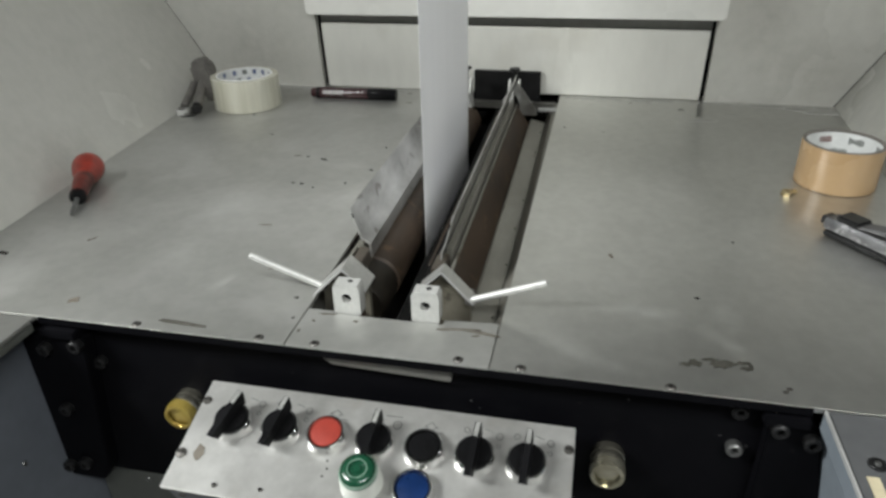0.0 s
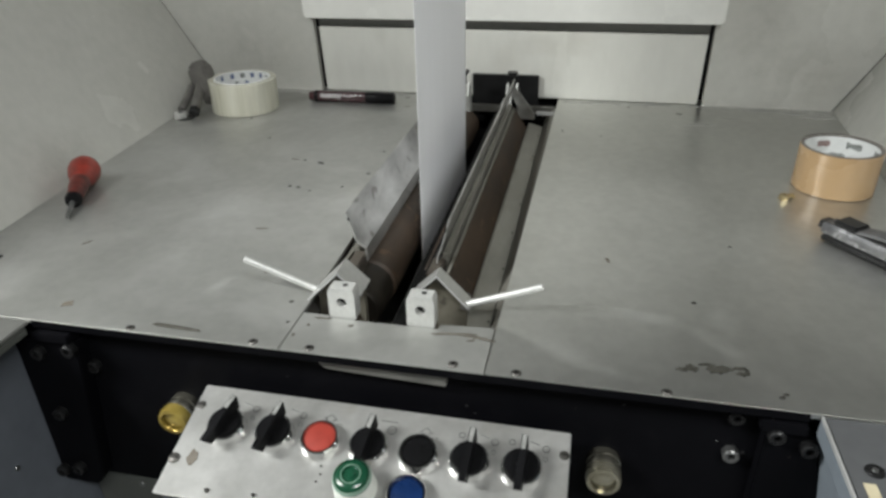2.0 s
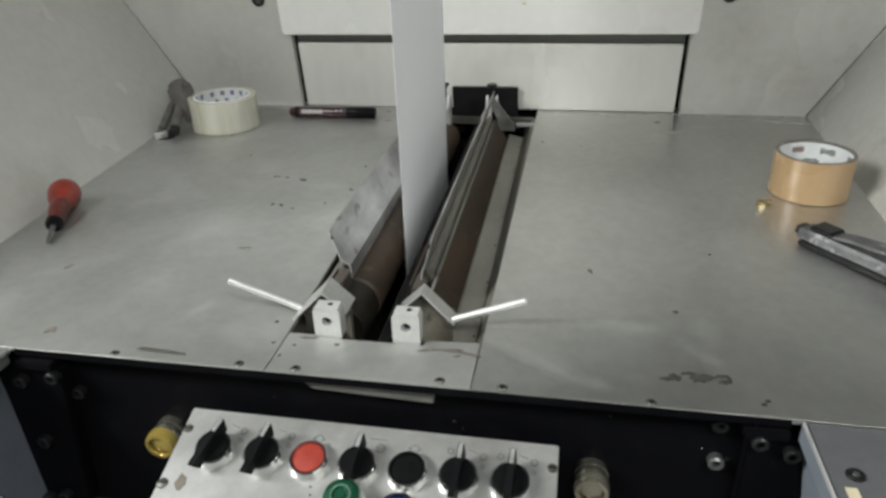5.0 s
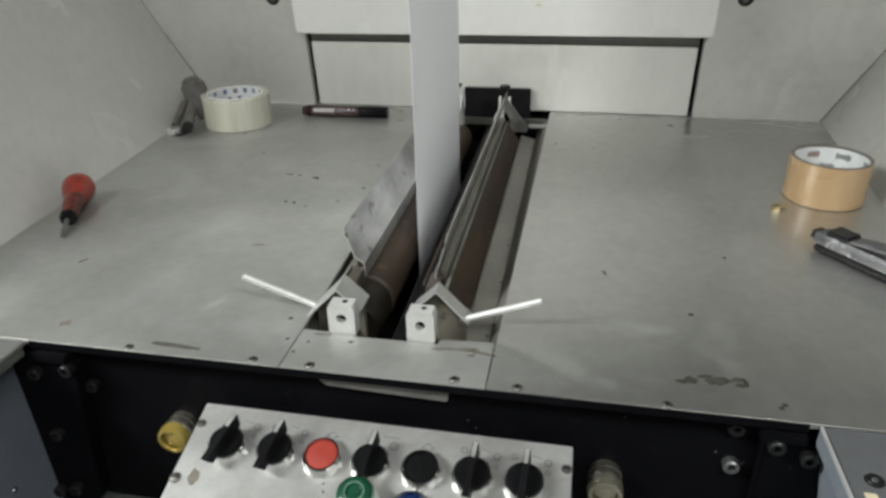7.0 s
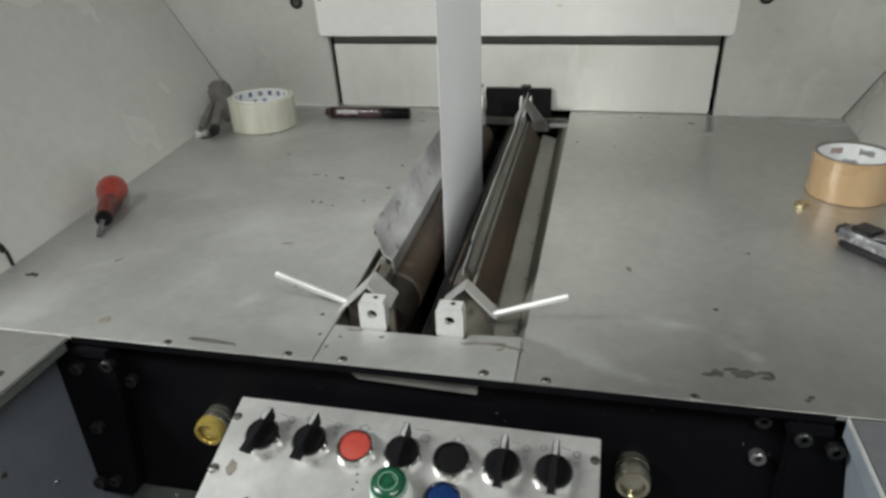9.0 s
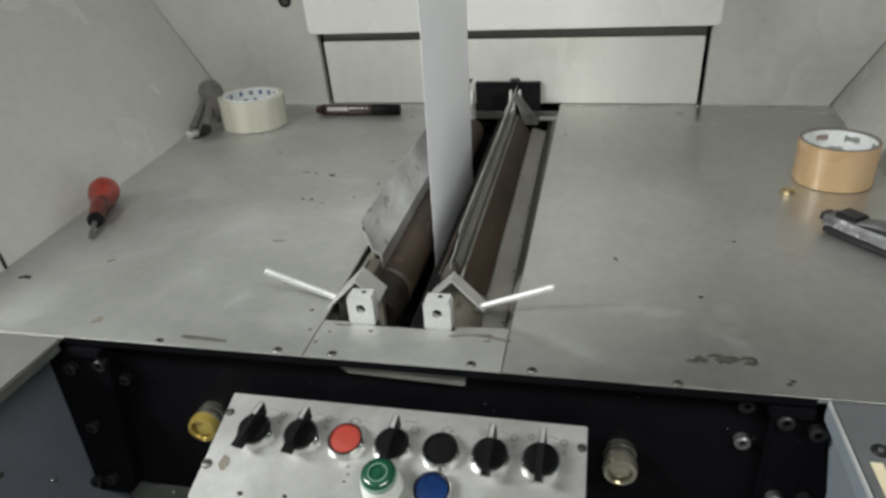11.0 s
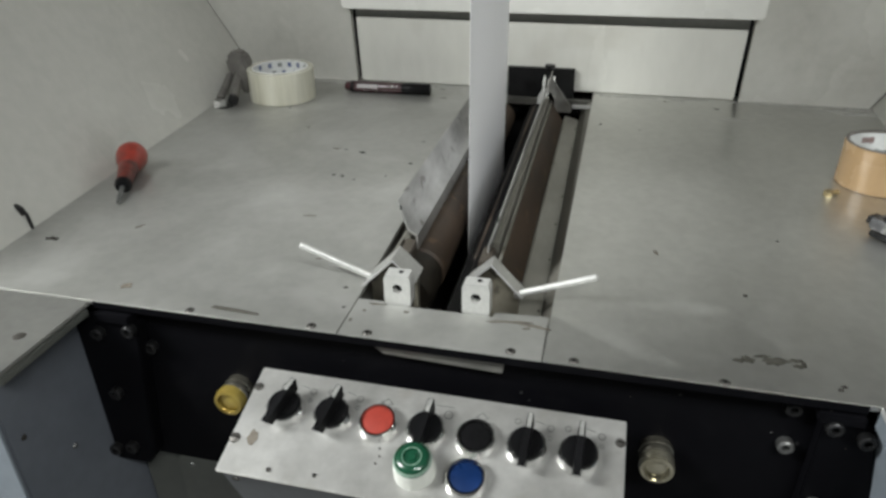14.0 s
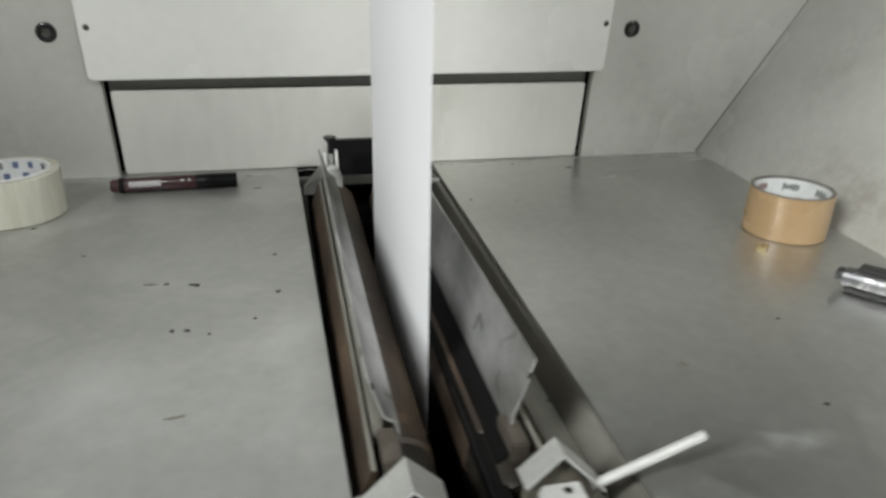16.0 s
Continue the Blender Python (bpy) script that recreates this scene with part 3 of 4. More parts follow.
# The left rail is darkened by colour for the shade inside the slot.
rail = prism([(-0.141, 0.868), (-0.126, 0.868), (-0.126, 0.876), (-0.133, 0.882), (-0.141, 0.885)], "y", 0.063, 0.69, 0.0006)
solo("slot_rail", rail, SHADED, "steel rail along the inside of the slot, in a shaded tone", "rail", at=(-0.134, 0.36, 0.868))
solo("cross_tab", box(0.0150, 0.0430, 0.650, 0.657, 0.8925, 0.8970, 0.0006), EDGE, "short bright steel tab at the slot's far end", "tab", at=(0.03, 0.653, 0.8925))
bar = box(-0.141, 0.041, 0.680, 0.690, 0.885, 0.8960, 0.001)
solo("cross_bar", bar, SHADED, "dark steel bar across the slot's far end", "bar", at=(-0.05, 0.678, 0.888))

WEB_X = -0.0632


def guide_unit(sign, label):
    """One clamping guide: roller, bent guide sheet, end block, roof, lever and far clevis. sign: the side of the web on which it lies."""
    def X(d):
        return WEB_X + sign * d
    u = thing("web_guide", (X(0.035), 0.064, 0.86), label, "guide", "web guides")
    # roller with its journals
    cx, cz, r = X(0.036 if sign > 0 else 0.0315), 0.878, 0.0245
    part("roller", joined(lathe([(0, 0), (r - 0.003, 0), (r, 0.003), (r, 0.483), (r - 0.003, 0.486), (0, 0.486)], along((cx, 0.150, cz), (cx, 1, cz)), 40),
                          rod((cx, 0.085, cz), (cx, 0.150, cz), 0.010), rod((cx, 0.636, cz), (cx, 0.672, cz), 0.010)), ROLLER, u, "rust-brown steel roller")
    # The roller's front 45 mm, drawn as a near-black sleeve.
    part("sleeve", lathe([(0.010, 0), (r - 0.003, 0), (r - 0.001, 0.003), (r - 0.001, 0.0445), (0.010, 0.0455)], along((cx, 0.1040, cz), (cx, 1, cz)), 32), COLLAR, u, "dark sleeve")
    # bent sheet, flaring away from the web at its top
    prof = [(X(0.0475), 0.9535), (X(0.0385), 0.925), (X(0.0305), 0.9195), (X(0.0295), 0.906)] if sign < 0 else [(X(0.0474), 0.9575), (X(0.0392), 0.9265), (X(0.0365), 0.9215), (X(0.0355), 0.906)]
    y0 = 0.1452 if sign < 0 else 0.1385
    part("guide_sheet", sheet(prof, 0.0016 * sign, y0, 0.612), GUIDE, u, "bent grey steel guide sheet")
    # A thin brighter strip along the sheet's near edge.
    part("sheet_rim", sheet(prof, 0.0013 * sign, y0 - 0.0010, y0 - 0.0002), ALU, u, "bright sheet rim")
    part("bearing_block", box(*sorted((X(0.0310), X(0.0425))), 0.1195, 0.1495, 0.897, 0.9135, 0.0012), GRIMY, u, "grimy brown bearing block")
    # Small black patch near the rim's top corner.
    part("dark_notch", prism([(X(0.0462), 0.9485), (X(0.0448), 0.9445), (X(0.0440), 0.9455), (X(0.0452), 0.9500)], "y", y0 - 0.0017, y0 - 0.0011), SLOTBLACK, u)
    part("backing_bar", box(*sorted((X(0.0385), X(0.045))), 0.150, 0.62, 0.900, 0.9175, 0.001), RAIL, u)
    if sign > 0:
        # Black plates that carry the shade of the void beside the sheet.
        part("skirt_plate", sheet([(X(0.0250), 0.8980), (X(0.0160), 0.8960), (X(0.0140), 0.884), (X(0.0130), 0.64)], 0.0012, 0.0595, 0.636), SLOTBLACK, u, "black skirt plate coloured like the shaded void")
        part("skirt_cover", sheet([(X(0.0352), 0.9075), (X(0.0246), 0.9012), (X(0.0232), 0.8975)], 0.0012, 0.1225, 0.636), SLOTBLACK, u, "black cover strip standing in for the shaded void")
        part("polished_edge", rod((X(0.0158), 0.0600, 0.8966), (X(0.0158), 0.205, 0.8966), 0.0006, 8), OXIDE, u, "thin polished edge")
    # outer plate between the guide and the slot's rail
    far = 0.0665 if sign > 0 else 0.0600
    part("outer_plate", prism([(X(0.0462), 0.9085), (X(0.0500), 0.9085), (X(0.0530), 0.9010), (X(far), 0.8800), (X(far), 0.8720), (X(0.0462), 0.8950)], "y", 0.118, 0.628, 0.0006), ROLLER, u, "rust-brown outer plate")
    part("edge_bead", box(*sorted((X(0.0466), X(0.0495))), 0.119, 0.627, 0.9087, 0.9100, 0.0003), RAIL, u)
    # end block
    bx = X(0.0250) if sign < 0 else X(0.0402)
    part("end_block", bevelled(holed_block(0.0225, 0.029, 0.0125, 0.0042, Matrix.Translation((bx, 0.0597, 0.898)), up=0.002), 0.0006, 1), ALUPAINT, u, "bright milled end block with a round hole")
    # Black plug whose colour is the shade inside the hole.
    part("hole_insert", rod((bx, 0.0655, 0.9145), (bx, 0.0721, 0.9145), 0.0041), SLOTBLACK, u)
    part("set_screw", lathe([(0, 0.0012), (0.0022, 0.0012), (0.0026, 0)], Matrix.Translation((bx + 0.002, 0.0672, 0.926)), 12), OXIDE, u)
    # roof of bent aluminium over the journal
    rx = X(0.0338) if sign < 0 else X(0.0478)
    outer, inner = rx + sign * (0.0275 if sign < 0 else 0.0262), rx - sign * 0.019
    prof = [(outer, 0.9015), (rx, 0.9295), (inner, 0.911)]
    lip = 0.0765 if sign < 0 else 0.0865
    part("roof", sheet(prof, -0.0014 * sign, lip + 0.0007, 0.1020), ALU, u, "bent aluminium roof plate")
    # The roof edge's highlight, modelled as a thin pale strip.
    part("roof_edge", sheet(prof, -0.0015 * sign, lip, lip + 0.0006), EDGE, u, "bright strip painting the highlight on the front edge")
    part("web_plate", prism([(outer - sign * 0.003, 0.899), (rx, 0.9260), (inner + sign * 0.002, 0.9085), (inner + sign * 0.002, 0.868), (outer - sign * 0.003, 0.868)], "y", 0.0925, 0.0985), GABLE, u, "olive-grey grimy gable plate")
    # lever
    tip = (-0.182, 0.084, 0.9325) if sign < 0 else (0.0705, 0.092, 0.9275)
    root = (outer - sign * 0.004, 0.0915, 0.9035)
    lever = rod(root, tip, 0.0030, 14, 0.0012)
    part("lever", lever, ALUPAINT, u, "straight bright lever rod")
    part("pivot", rod((root[0], 0.0875, root[2]), (root[0], 0.106, root[2]), 0.0030), TOOLGREY, u)
    # far clevis with its thumbscrew
    kx = X(0.0409 if sign > 0 else 0.0328)
    for d in (-0.0085, 0.0055):
        part("clevis_ear", prism([(0.636, 0.895), (0.664, 0.895), (0.664, 0.926), (0.656, 0.940), (0.646, 0.940), (0.637, 0.923)], "x", kx + d, kx + d + 0.003, 0.0006), ALUPAINT, u)
    part("clevis_base", prism([(kx - 0.014, 0.897), (kx + 0.012, 0.897), (kx + 0.012, 0.912), (kx + 0.006, 0.924), (kx - 0.007, 0.924), (kx - 0.014, 0.914)], "y", 0.626, 0.645, 0.001), ALUPAINT, u)
    part("thumbscrew", lathe([(0, 0.0), (0.0035, 0.0), (0.003, 0.012), (0.0045, 0.014), (0.0045, 0.016), (0.0075, 0.0175), (0.0080, 0.0190), (0.0075, 0.0205), (0, 0.021)], Matrix.Translation((kx, 0.651, 0.937)), 20), OXIDE, u, "black thumbscrew")
    part("thumbscrew_stem", rod((kx, 0.651, 0.900), (kx, 0.651, 0.937), 0.0036), ALU, u)
    gx = X(0.042)
    gt = 0.946 if sign > 0 else 0.932
    reach = 0.036 if sign > 0 else 0.026
    part("gusset", prism([(gx, gt), (gx + sign * 0.006, gt - 0.004), (gx + sign * reach, 0.902), (gx + sign * reach, 0.893), (gx, 0.893)], "y", 0.626, 0.6295, 0.0006), GUIDE, u, "triangular grey gusset plate")
    return u


guide_unit(-1, "steel web guide with roller, bent sheet and lever")
guide_unit(1, "steel web guide with roller, bent sheet and lever")

# the paper web
n = 14
web_line = []
for k in range(n + 1):
    f = k / n
    web_line.append((-0.0632 - 0.0012 * f + 0.0022 * max(0, 0.16 - f) ** 2 / 0.0256, 0.2205 + 0.2635 * f))
web_ring = web_line + [(x + 0.0004, y) for x, y in web_line[::-1]]
web = solo("paper_web", prism(web_ring, "z", 0.66, 2.75), PAPER, "smooth white paper web running down into the slot", "paper web", at=(-0.0632, 0.352, 0.66))

# ---- side cabinets and the front ----
def cabinet(outer, edge, inner, foot, inner_mat, top_mat, label):
    """A cabinet whose top overhangs its leaning side. edge: the top's inner edge; inner, foot: the side's x at the top and at the floor."""
    c = thing("side_cabinet", ((outer + inner) / 2, -0.03, 0), label, "cabinet", "side cabinets")
    part("body", prism([(outer, 0.0), (foot, 0.0), (inner, Z - 0.004), (outer, Z - 0.004)], "y", -0.086, 0.06, 0.002), inner_mat, c)
    part("front_sheet", prism([(outer, 0.0), (foot, 0.0), (inner, Z - 0.004), (outer, Z - 0.004)], "y", -0.089, -0.0863, 0.0008), BLUEGREY, c, "pale blue-grey front sheet")
    part("top_sheet", box(min(outer, edge), max(outer, edge), -0.090, 0.0094, Z - 0.004, Z - 0.0005, 0.0012), top_mat, c, "bare sheet top")
    return c


left_cab = cabinet(-0.75, -0.342, -0.3645, -0.3700, SLATE, CABTOP, "slate-painted side cabinet with a bare steel top")
right_cab = cabinet(0.70, 0.2600, 0.2625, 0.394, BLUEGREY, SHADEDTOP, "blue-grey side cabinet with a grey sheet top darkened as in shade")
part("folded_edge", box(-0.3445, -0.3415, -0.090, 0.004, Z - 0.011, Z - 0.004, 0.001), LOWGREY, left_cab)
part("edge_strip", box(0.2588, 0.2600, -0.090, 0.0085, Z - 0.0030, Z + 0.0010, 0.0004), EDGE, right_cab, "bare bright edge strip")
part("folded_edge", box(0.2590, 0.2604, -0.090, 0.0085, Z - 0.016, Z - 0.0031, 0.0003), BLUEGREY, right_cab)
for p in ((-0.3655, -0.031, 0.769), (-0.3650, -0.072, 0.818)):
    part("rivet", lathe([(0, 0.0016), (0.002, 0.0013), (0.0028, 0)], along(p, (1, p[1], p[2])), 14), BOLT if p[1] > -0.06 else CHIP, left_cab)
part("top_hole", lathe([(0, 0.0006), (0.0042, 0.0005), (0.005, 0)], Matrix.Translation((-0.363, -0.046, Z - 0.0005)), 18), CHIP, left_cab)
part("washer", lathe([(0.0028, 0), (0.0028, 0.0016), (0.0050, 0.0016), (0.0056, 0.0008), (0.0056, 0)], Matrix.Translation((0.2768, -0.036, Z - 0.0005)), 22), OXIDE, right_cab)
part("washer_bolt", lathe([(0, 0.002), (0.0018, 0.002), (0.0026, 0.0004)], Matrix.Translation((0.2768, -0.036, Z - 0.0005)), 14), BOLT, right_cab)
solo("tape_strip", box(0.2672, 0.2742, -0.10, -0.047, Z - 0.0002, Z + 0.0002), BEIGE, "short strip of cream masking tape on a cabinet top", "tape", at=(0.271, -0.075, Z - 0.0002))

apron = thing("front_apron", (-0.04, 0.026, 0.735), "black painted steel apron under the table's front edge", "apron")
part("plate", prism([(-0.3630, 0.7180), (0.270, 0.7180), (0.27, 0.80), (0.2575, Z - 0.0045), (-0.356, Z - 0.0045)], "y", 0.022, 0.034, 0.001), BLACK, apron)
rnd = random.Random(71)
for k in range(11):
    sx, sz, sr = rnd.uniform(-0.30, 0.24), rnd.uniform(0.83, 0.885), rnd.choice((0.0007, 0.0009, 0.0013, 0.002))
    part("paint_speck", lathe([(0, 0.0005), (sr * 0.7, 0.0004), (sr, 0)], along((sx, 0.022, sz), (sx, -1, sz)), 7), OXIDE, apron)
part("end_flange", prism([(-0.3640, 0.716), (-0.329, 0.716), (-0.320, 0.729), (-0.302, 0.882), (-0.3640, 0.882)], "y", 0.008, 0.0215, 0.0012), BLACK, apron)
part("end_flange", prism([(0.2755, 0.815), (0.2610, 0.882), (0.229, 0.882), (0.229, 0.74), (0.258, 0.74)], "y", 0.010, 0.0215, 0.0012), BLACK, apron)
part("top_lug", box(-0.340, -0.306, 0.004, 0.0215, 0.8825, 0.8905, 0.001), BLACK, apron)
part("top_lug", box(0.224, 0.2535, 0.006, 0.0215, 0.8825, 0.8905, 0.001), BLACK, apron)
part("name_bar", prism([(-0.1000, 0.8925), (-0.0880, 0.8825), (0.0065, 0.8792), (0.0075, 0.8915)], "y", 0.015, 0.0217, 0.0006), NAMEBAR, apron, "dull grey metal bar")


def cap_bolt(x, z, y, mat, parent, r=0.0058):
    m = along((x, y, z), (x, y - 1, z))
    b = part("bolt", lathe([(r * 0.5, 0.003), (r * 0.5, 0.0068), (r * 0.82, 0.0070), (r, 0.006), (r, 0), (r * 0.8, -0.002)], m, 20), mat, parent)
    part("socket", lathe([(0, 0.003), (r * 0.52, 0.0031), (r * 0.52, 0.002)], m, 6), SLOTBLACK, b)


for x, z, y, mat in ((0.2110, 0.8825, 0.022, OXIDE), (0.2130, 0.8475, 0.022, BOLT), (0.2350, 0.8800, 0.010, OXIDE), (0.2570, 0.8720, 0.010, OXIDE), (0.2395, 0.8050, 0.010, BOLT), (0.2605, 0.8070, 0.010, OXIDE),
                     (-0.3395, 0.870, 0.008, OXIDE), (-0.3080, 0.877, 0.008, OXIDE), (-0.3020, 0.851, 0.022, OXIDE), (-0.3395, 0.804, 0.008, OXIDE), (-0.3590, 0.732, 0.008, OXIDE), (-0.3405, 0.738, 0.008, OXIDE)):
    cap_bolt(x, z, y, mat, apron)
lower = thing("lower_panel", (-0.04, 0.03, 0.0), "dark olive-grey painted lower front panel", "panel")
part("sheet", box(-0.36, 0.29, 0.036, 0.046, 0.0, 0.742, 0.001), LOWGREY, lower)
part("step", prism([(-0.306, 0.0), (0.2575, 0.0), (0.2575, 0.7172), (-0.306, 0.7172), (-0.312, 0.710)], "y", 0.024, 0.036, 0.001), LOWGREY, lower)
part("screw", lathe([(0, 0.0016), (0.002, 0.0013), (0.003, 0)], along((-0.296, 0.024, 0.706), (-0.296, -1, 0.706)), 14), BOLT, lower)

# ---- control box ----
PAN = Matrix.Translation((0, -0.009, 0.851)) @ Matrix.Rotation(radians(16.5), 4, "X")  # local: x across, y up the slope, z out of the panel
control = thing("control_box", (-0.045, -0.03, 0.77), "brushed aluminium control box with switches and buttons", "control box")


def pan(bm):
    bm.transform(PAN)
    return bm


part("housing", pan(prism([(-0.0715, -0.0025), (0.0175, -0.0025), (0.0175, -0.075), (-0.066, -0.075)], "x", -0.1885, 0.0995, 0.0015)), BOXGREY, control, "grey sheet housing")
part("bracket", box(-0.17, 0.08, -0.004, 0.0218, 0.795, 0.812, 0.001), BLACK, control, "black mounting bracket")
part("panel", pan(box(-0.190, 0.101, -0.0735, 0.0190, -0.0025, 0.0, 0.0008)), PANEL, control, "bright brushed aluminium panel")


def panel_screw(x, v, r=0.0036):
    s = part("screw", pan(lathe([(0, 0.0020), (r * 0.7, 0.0019), (r, 0.0008), (r, 0)], Matrix.Translation((x, v, 0)), 16)), SCREW, control)
    part("screw_slot", pan(box(x - r * 0.75, x + r * 0.75, v - 0.0004, v + 0.0004, 0.0018, 0.0023)), SLOTBLACK, s)


for x, v, r in ((-0.186, 0.0, 0.0036), (-0.186, -0.046, 0.0042), (0.097, 0.0, 0.0036), (0.097, -0.046, 0.0036), (-0.150, -0.066, 0.0018), (-0.115, -0.064, 0.0015)):
    panel_screw(x, v, r)
part("screw", pan(lathe([(0, 0.002), (0.0028, 0.0015), (0.0034, 0)], along((-0.178, -0.0700, -0.014), (-0.178, -1, -0.014)), 14)), SCREW, control)


def bezel(x, v, r=0.0146, h=0.0085):
    return part("bezel", pan(lathe([(0.0119, 0), (0.0119, h - 0.001), (0.0123, h), (r - 0.0012, h), (r, h - 0.0018), (r, 0.0015), (r + 0.0008, 0)], Matrix.Translation((x, v, 0)), 36)), CHROME, control, "chrome ring")


def selector(x, v, turn):
    ring = bezel(x, v)
    m = Matrix.Translation((x, v, 0)) @ pose(0, 0, 0, 0, 0, turn)
    part("knob", pan(lathe([(0, 0.0115), (0.0118, 0.0112), (0.0128, 0.0095), (0.0128, 0.004)], m, 32)), PLASTIC, ring, "black plastic knob")
    grip = bmesh.new()
    lo = [(-0.0030, 0.0150), (0.0030, 0.0150), (0.0036, 0.0), (0.0034, -0.0190), (-0.0034, -0.0190), (-0.0036, 0.0)]
    hi = [(-0.0021, 0.0175), (0.0021, 0.0175), (0.0025, 0.0), (0.0024, -0.0225), (-0.0024, -0.0225), (-0.0025, 0.0)]
    a = [grip.verts.new((p[0], p[1], 0.0100)) for p in lo]
    b = [grip.verts.new((p[0], p[1], 0.0205 if p[1] > -0.01 else 0.0180)) for p in hi]
    grip.faces.new(a)
    grip.faces.new((b[0], b[1], b[2], b[5]))
    grip.faces.new((b[5], b[2], b[3], b[4]))
    for i in range(6):
        j = (i + 1) % 6
        grip.faces.new((a[j], a[i], b[i], b[j]))
    bevelled(grip, 0.0005, 1)
    grip.transform(m)
    part("grip", pan(grip), PLASTIC, ring, "black tapered grip")
    tick = box(-0.0016, 0.0016, 0.0060, 0.0171, 0.0203, 0.0209)
    tick.transform(m)
    part("pointer", pan(tick), TOOLPALE, ring, "pale pointer line")


def button(x, v, mat, label, dome=0.0008, proud=0.0078):
    ring = bezel(x, v)
    part("cap", pan(lathe([(0, proud + dome), (0.006, proud + dome * 0.8), (0.0109, proud), (0.0116, proud - 0.0012), (0.0116, 0.003)], Matrix.Translation((x, v, 0)), 36)), mat, ring, label)


KX = [-0.1555, -0.1165, -0.080, -0.043, -0.0055, 0.0315, 0.0685]
KV = -0.0165
for x, turn in ((KX[0], -14), (KX[1], -10), (KX[3], -5), (KX[5], -3), (KX[6], -2)):
    selector(x, KV, turn)
button(KX[2], KV, RED, "red push button")
button(KX[4], KV, PLASTIC, "black push button", 0.0004, 0.0074)
button(-0.0065, -0.0485, BLUE, "blue push button", 0.0012, 0.0072)
m = Matrix.Translation((-0.0445, -0.047, 0))
tall = part("tall_collar", pan(lathe([(0.0155, 0), (0.0150, 0.004), (0.0142, 0.013), (0.0135, 0.0145), (0.012, 0.0145)], m, 36)), WHITEPL, control, "milky white collar")
part("lens", pan(lathe([(0, 0.0205), (0.0028, 0.0208), (0.0034, 0.0198), (0.0050, 0.0196), (0.0056, 0.0208), (0.0092, 0.0208), (0.0120, 0.0190), (0.0134, 0.0165), (0.0136, 0.0125), (0.0130, 0.012)], m, 36)), GREEN, tall, "glossy dark green lens")
part("worn_rim", pan(lathe([(0.0126, 0.0183), (0.0134, 0.0172), (0.0138, 0.0160), (0.0134, 0.0158)], m, 36)), WORNGREEN, tall, "pale worn rim")
part("worn_ring", pan(lathe([(0.0064, 0.0209), (0.0068, 0.0212), (0.0072, 0.0209)], m, 30)), WORNGREEN, tall, "pale worn ring")
# worn printed symbols above the switches
def flat_ring(x, v, r, w):
    return lathe([(r - w, 0.0), (r - w, 0.0003), (r, 0.0003), (r, 0.0)], Matrix.Translation((x, v, 0)), 20)


def stroke(x0, v0, x1, v1, w=0.0006):
    d = Vector((x1 - x0, v1 - v0))
    nn = Vector((-d.y, d.x)).normalized() * w / 2
    return prism([(x0 + nn.x, v0 + nn.y), (x1 + nn.x, v1 + nn.y), (x1 - nn.x, v1 - nn.y), (x0 - nn.x, v0 - nn.y)], "z", 0.0, 0.0003)


for k, x in enumerate(KX):
    marks = []
    if k in (2, 4):
        marks = [stroke(x - 0.004, 0.003, x + 0.001, 0.007), stroke(x + 0.001, 0.007, x + 0.006, 0.003), stroke(x - 0.004, 0.003, x - 0.0015, 0.003), stroke(x + 0.006, 0.003, x + 0.0035, 0.003), stroke(x + 0.0035, 0.003, x + 0.0035, 0.001), stroke(x - 0.0015, 0.003, x - 0.0015, 0.001), stroke(x - 0.008, -0.0005, x + 0.011, -0.0005)]
    elif k == 3:
        marks = [flat_ring(x + 0.013, 0.001, 0.0035, 0.0006), stroke(x + 0.003, 0.008, x + 0.016, 0.008)]
    else:
        marks = [flat_ring(x + 0.0155, 0.003, 0.0028, 0.0006), flat_ring(x - 0.009, 0.005, 0.0024, 0.0006), flat_ring(x + 0.0155, -0.005, 0.0018, 0.0005), stroke(x + 0.004, 0.0075, x + 0.011, 0.0055)]
    part("printed_symbol", pan(joined(*marks)), MARK, control, "worn grey printed symbol")
for k in range(3):
    part("chip", pan(blob(-0.074 + 0.0015 * (k % 2), -0.035 - 0.006 * k, 0.001, 0.0008, 0.0, 0, 50 + k, 8)), CHIP, control)
part("stain", pan(blob(-0.172, -0.043, 0.004, 0.006, 0.0, 0.3, 60, 12)), TAN, control, "tan glue stain")

# sight glasses either side of the box
def sight_glass(x, z, body, end, label):
    g = thing("sight_glass", (x, 0.022, z), label, "sight glass", "sight glasses")
    m = along((x, 0.022, z), (x, -1, z))
    part("body", lathe([(0.0128, 0), (0.0128, 0.006), (0.0122, 0.0065), (0.0122, 0.0085), (0.0128, 0.009), (0.0128, 0.013), (0.0118, 0.0145)], m, 30), body, g)
    part("end_ring", lathe([(0.0118, 0.014), (0.0132, 0.0148), (0.0134, 0.0205), (0.0122, 0.0235), (0.0095, 0.024), (0.0090, 0.0215)], m, 30), end, g)
    part("glass", lathe([(0, 0.0218), (0.006, 0.0215), (0.0092, 0.0205)], m, 24), end, g)


sight_glass(-0.2235, 0.8195, KNURL, YGLASS, "zinc sight glass with a yellow end")
sight_glass(0.1265, 0.8225, KNURL, material("clear_yellow", (0.74, 0.71, 0.58), (0.34, 0.31, 0.20), 0.16, 0.85, 40, 200, 0.02, coat=0.6), "silvery sight glass with a clear yellowish end")

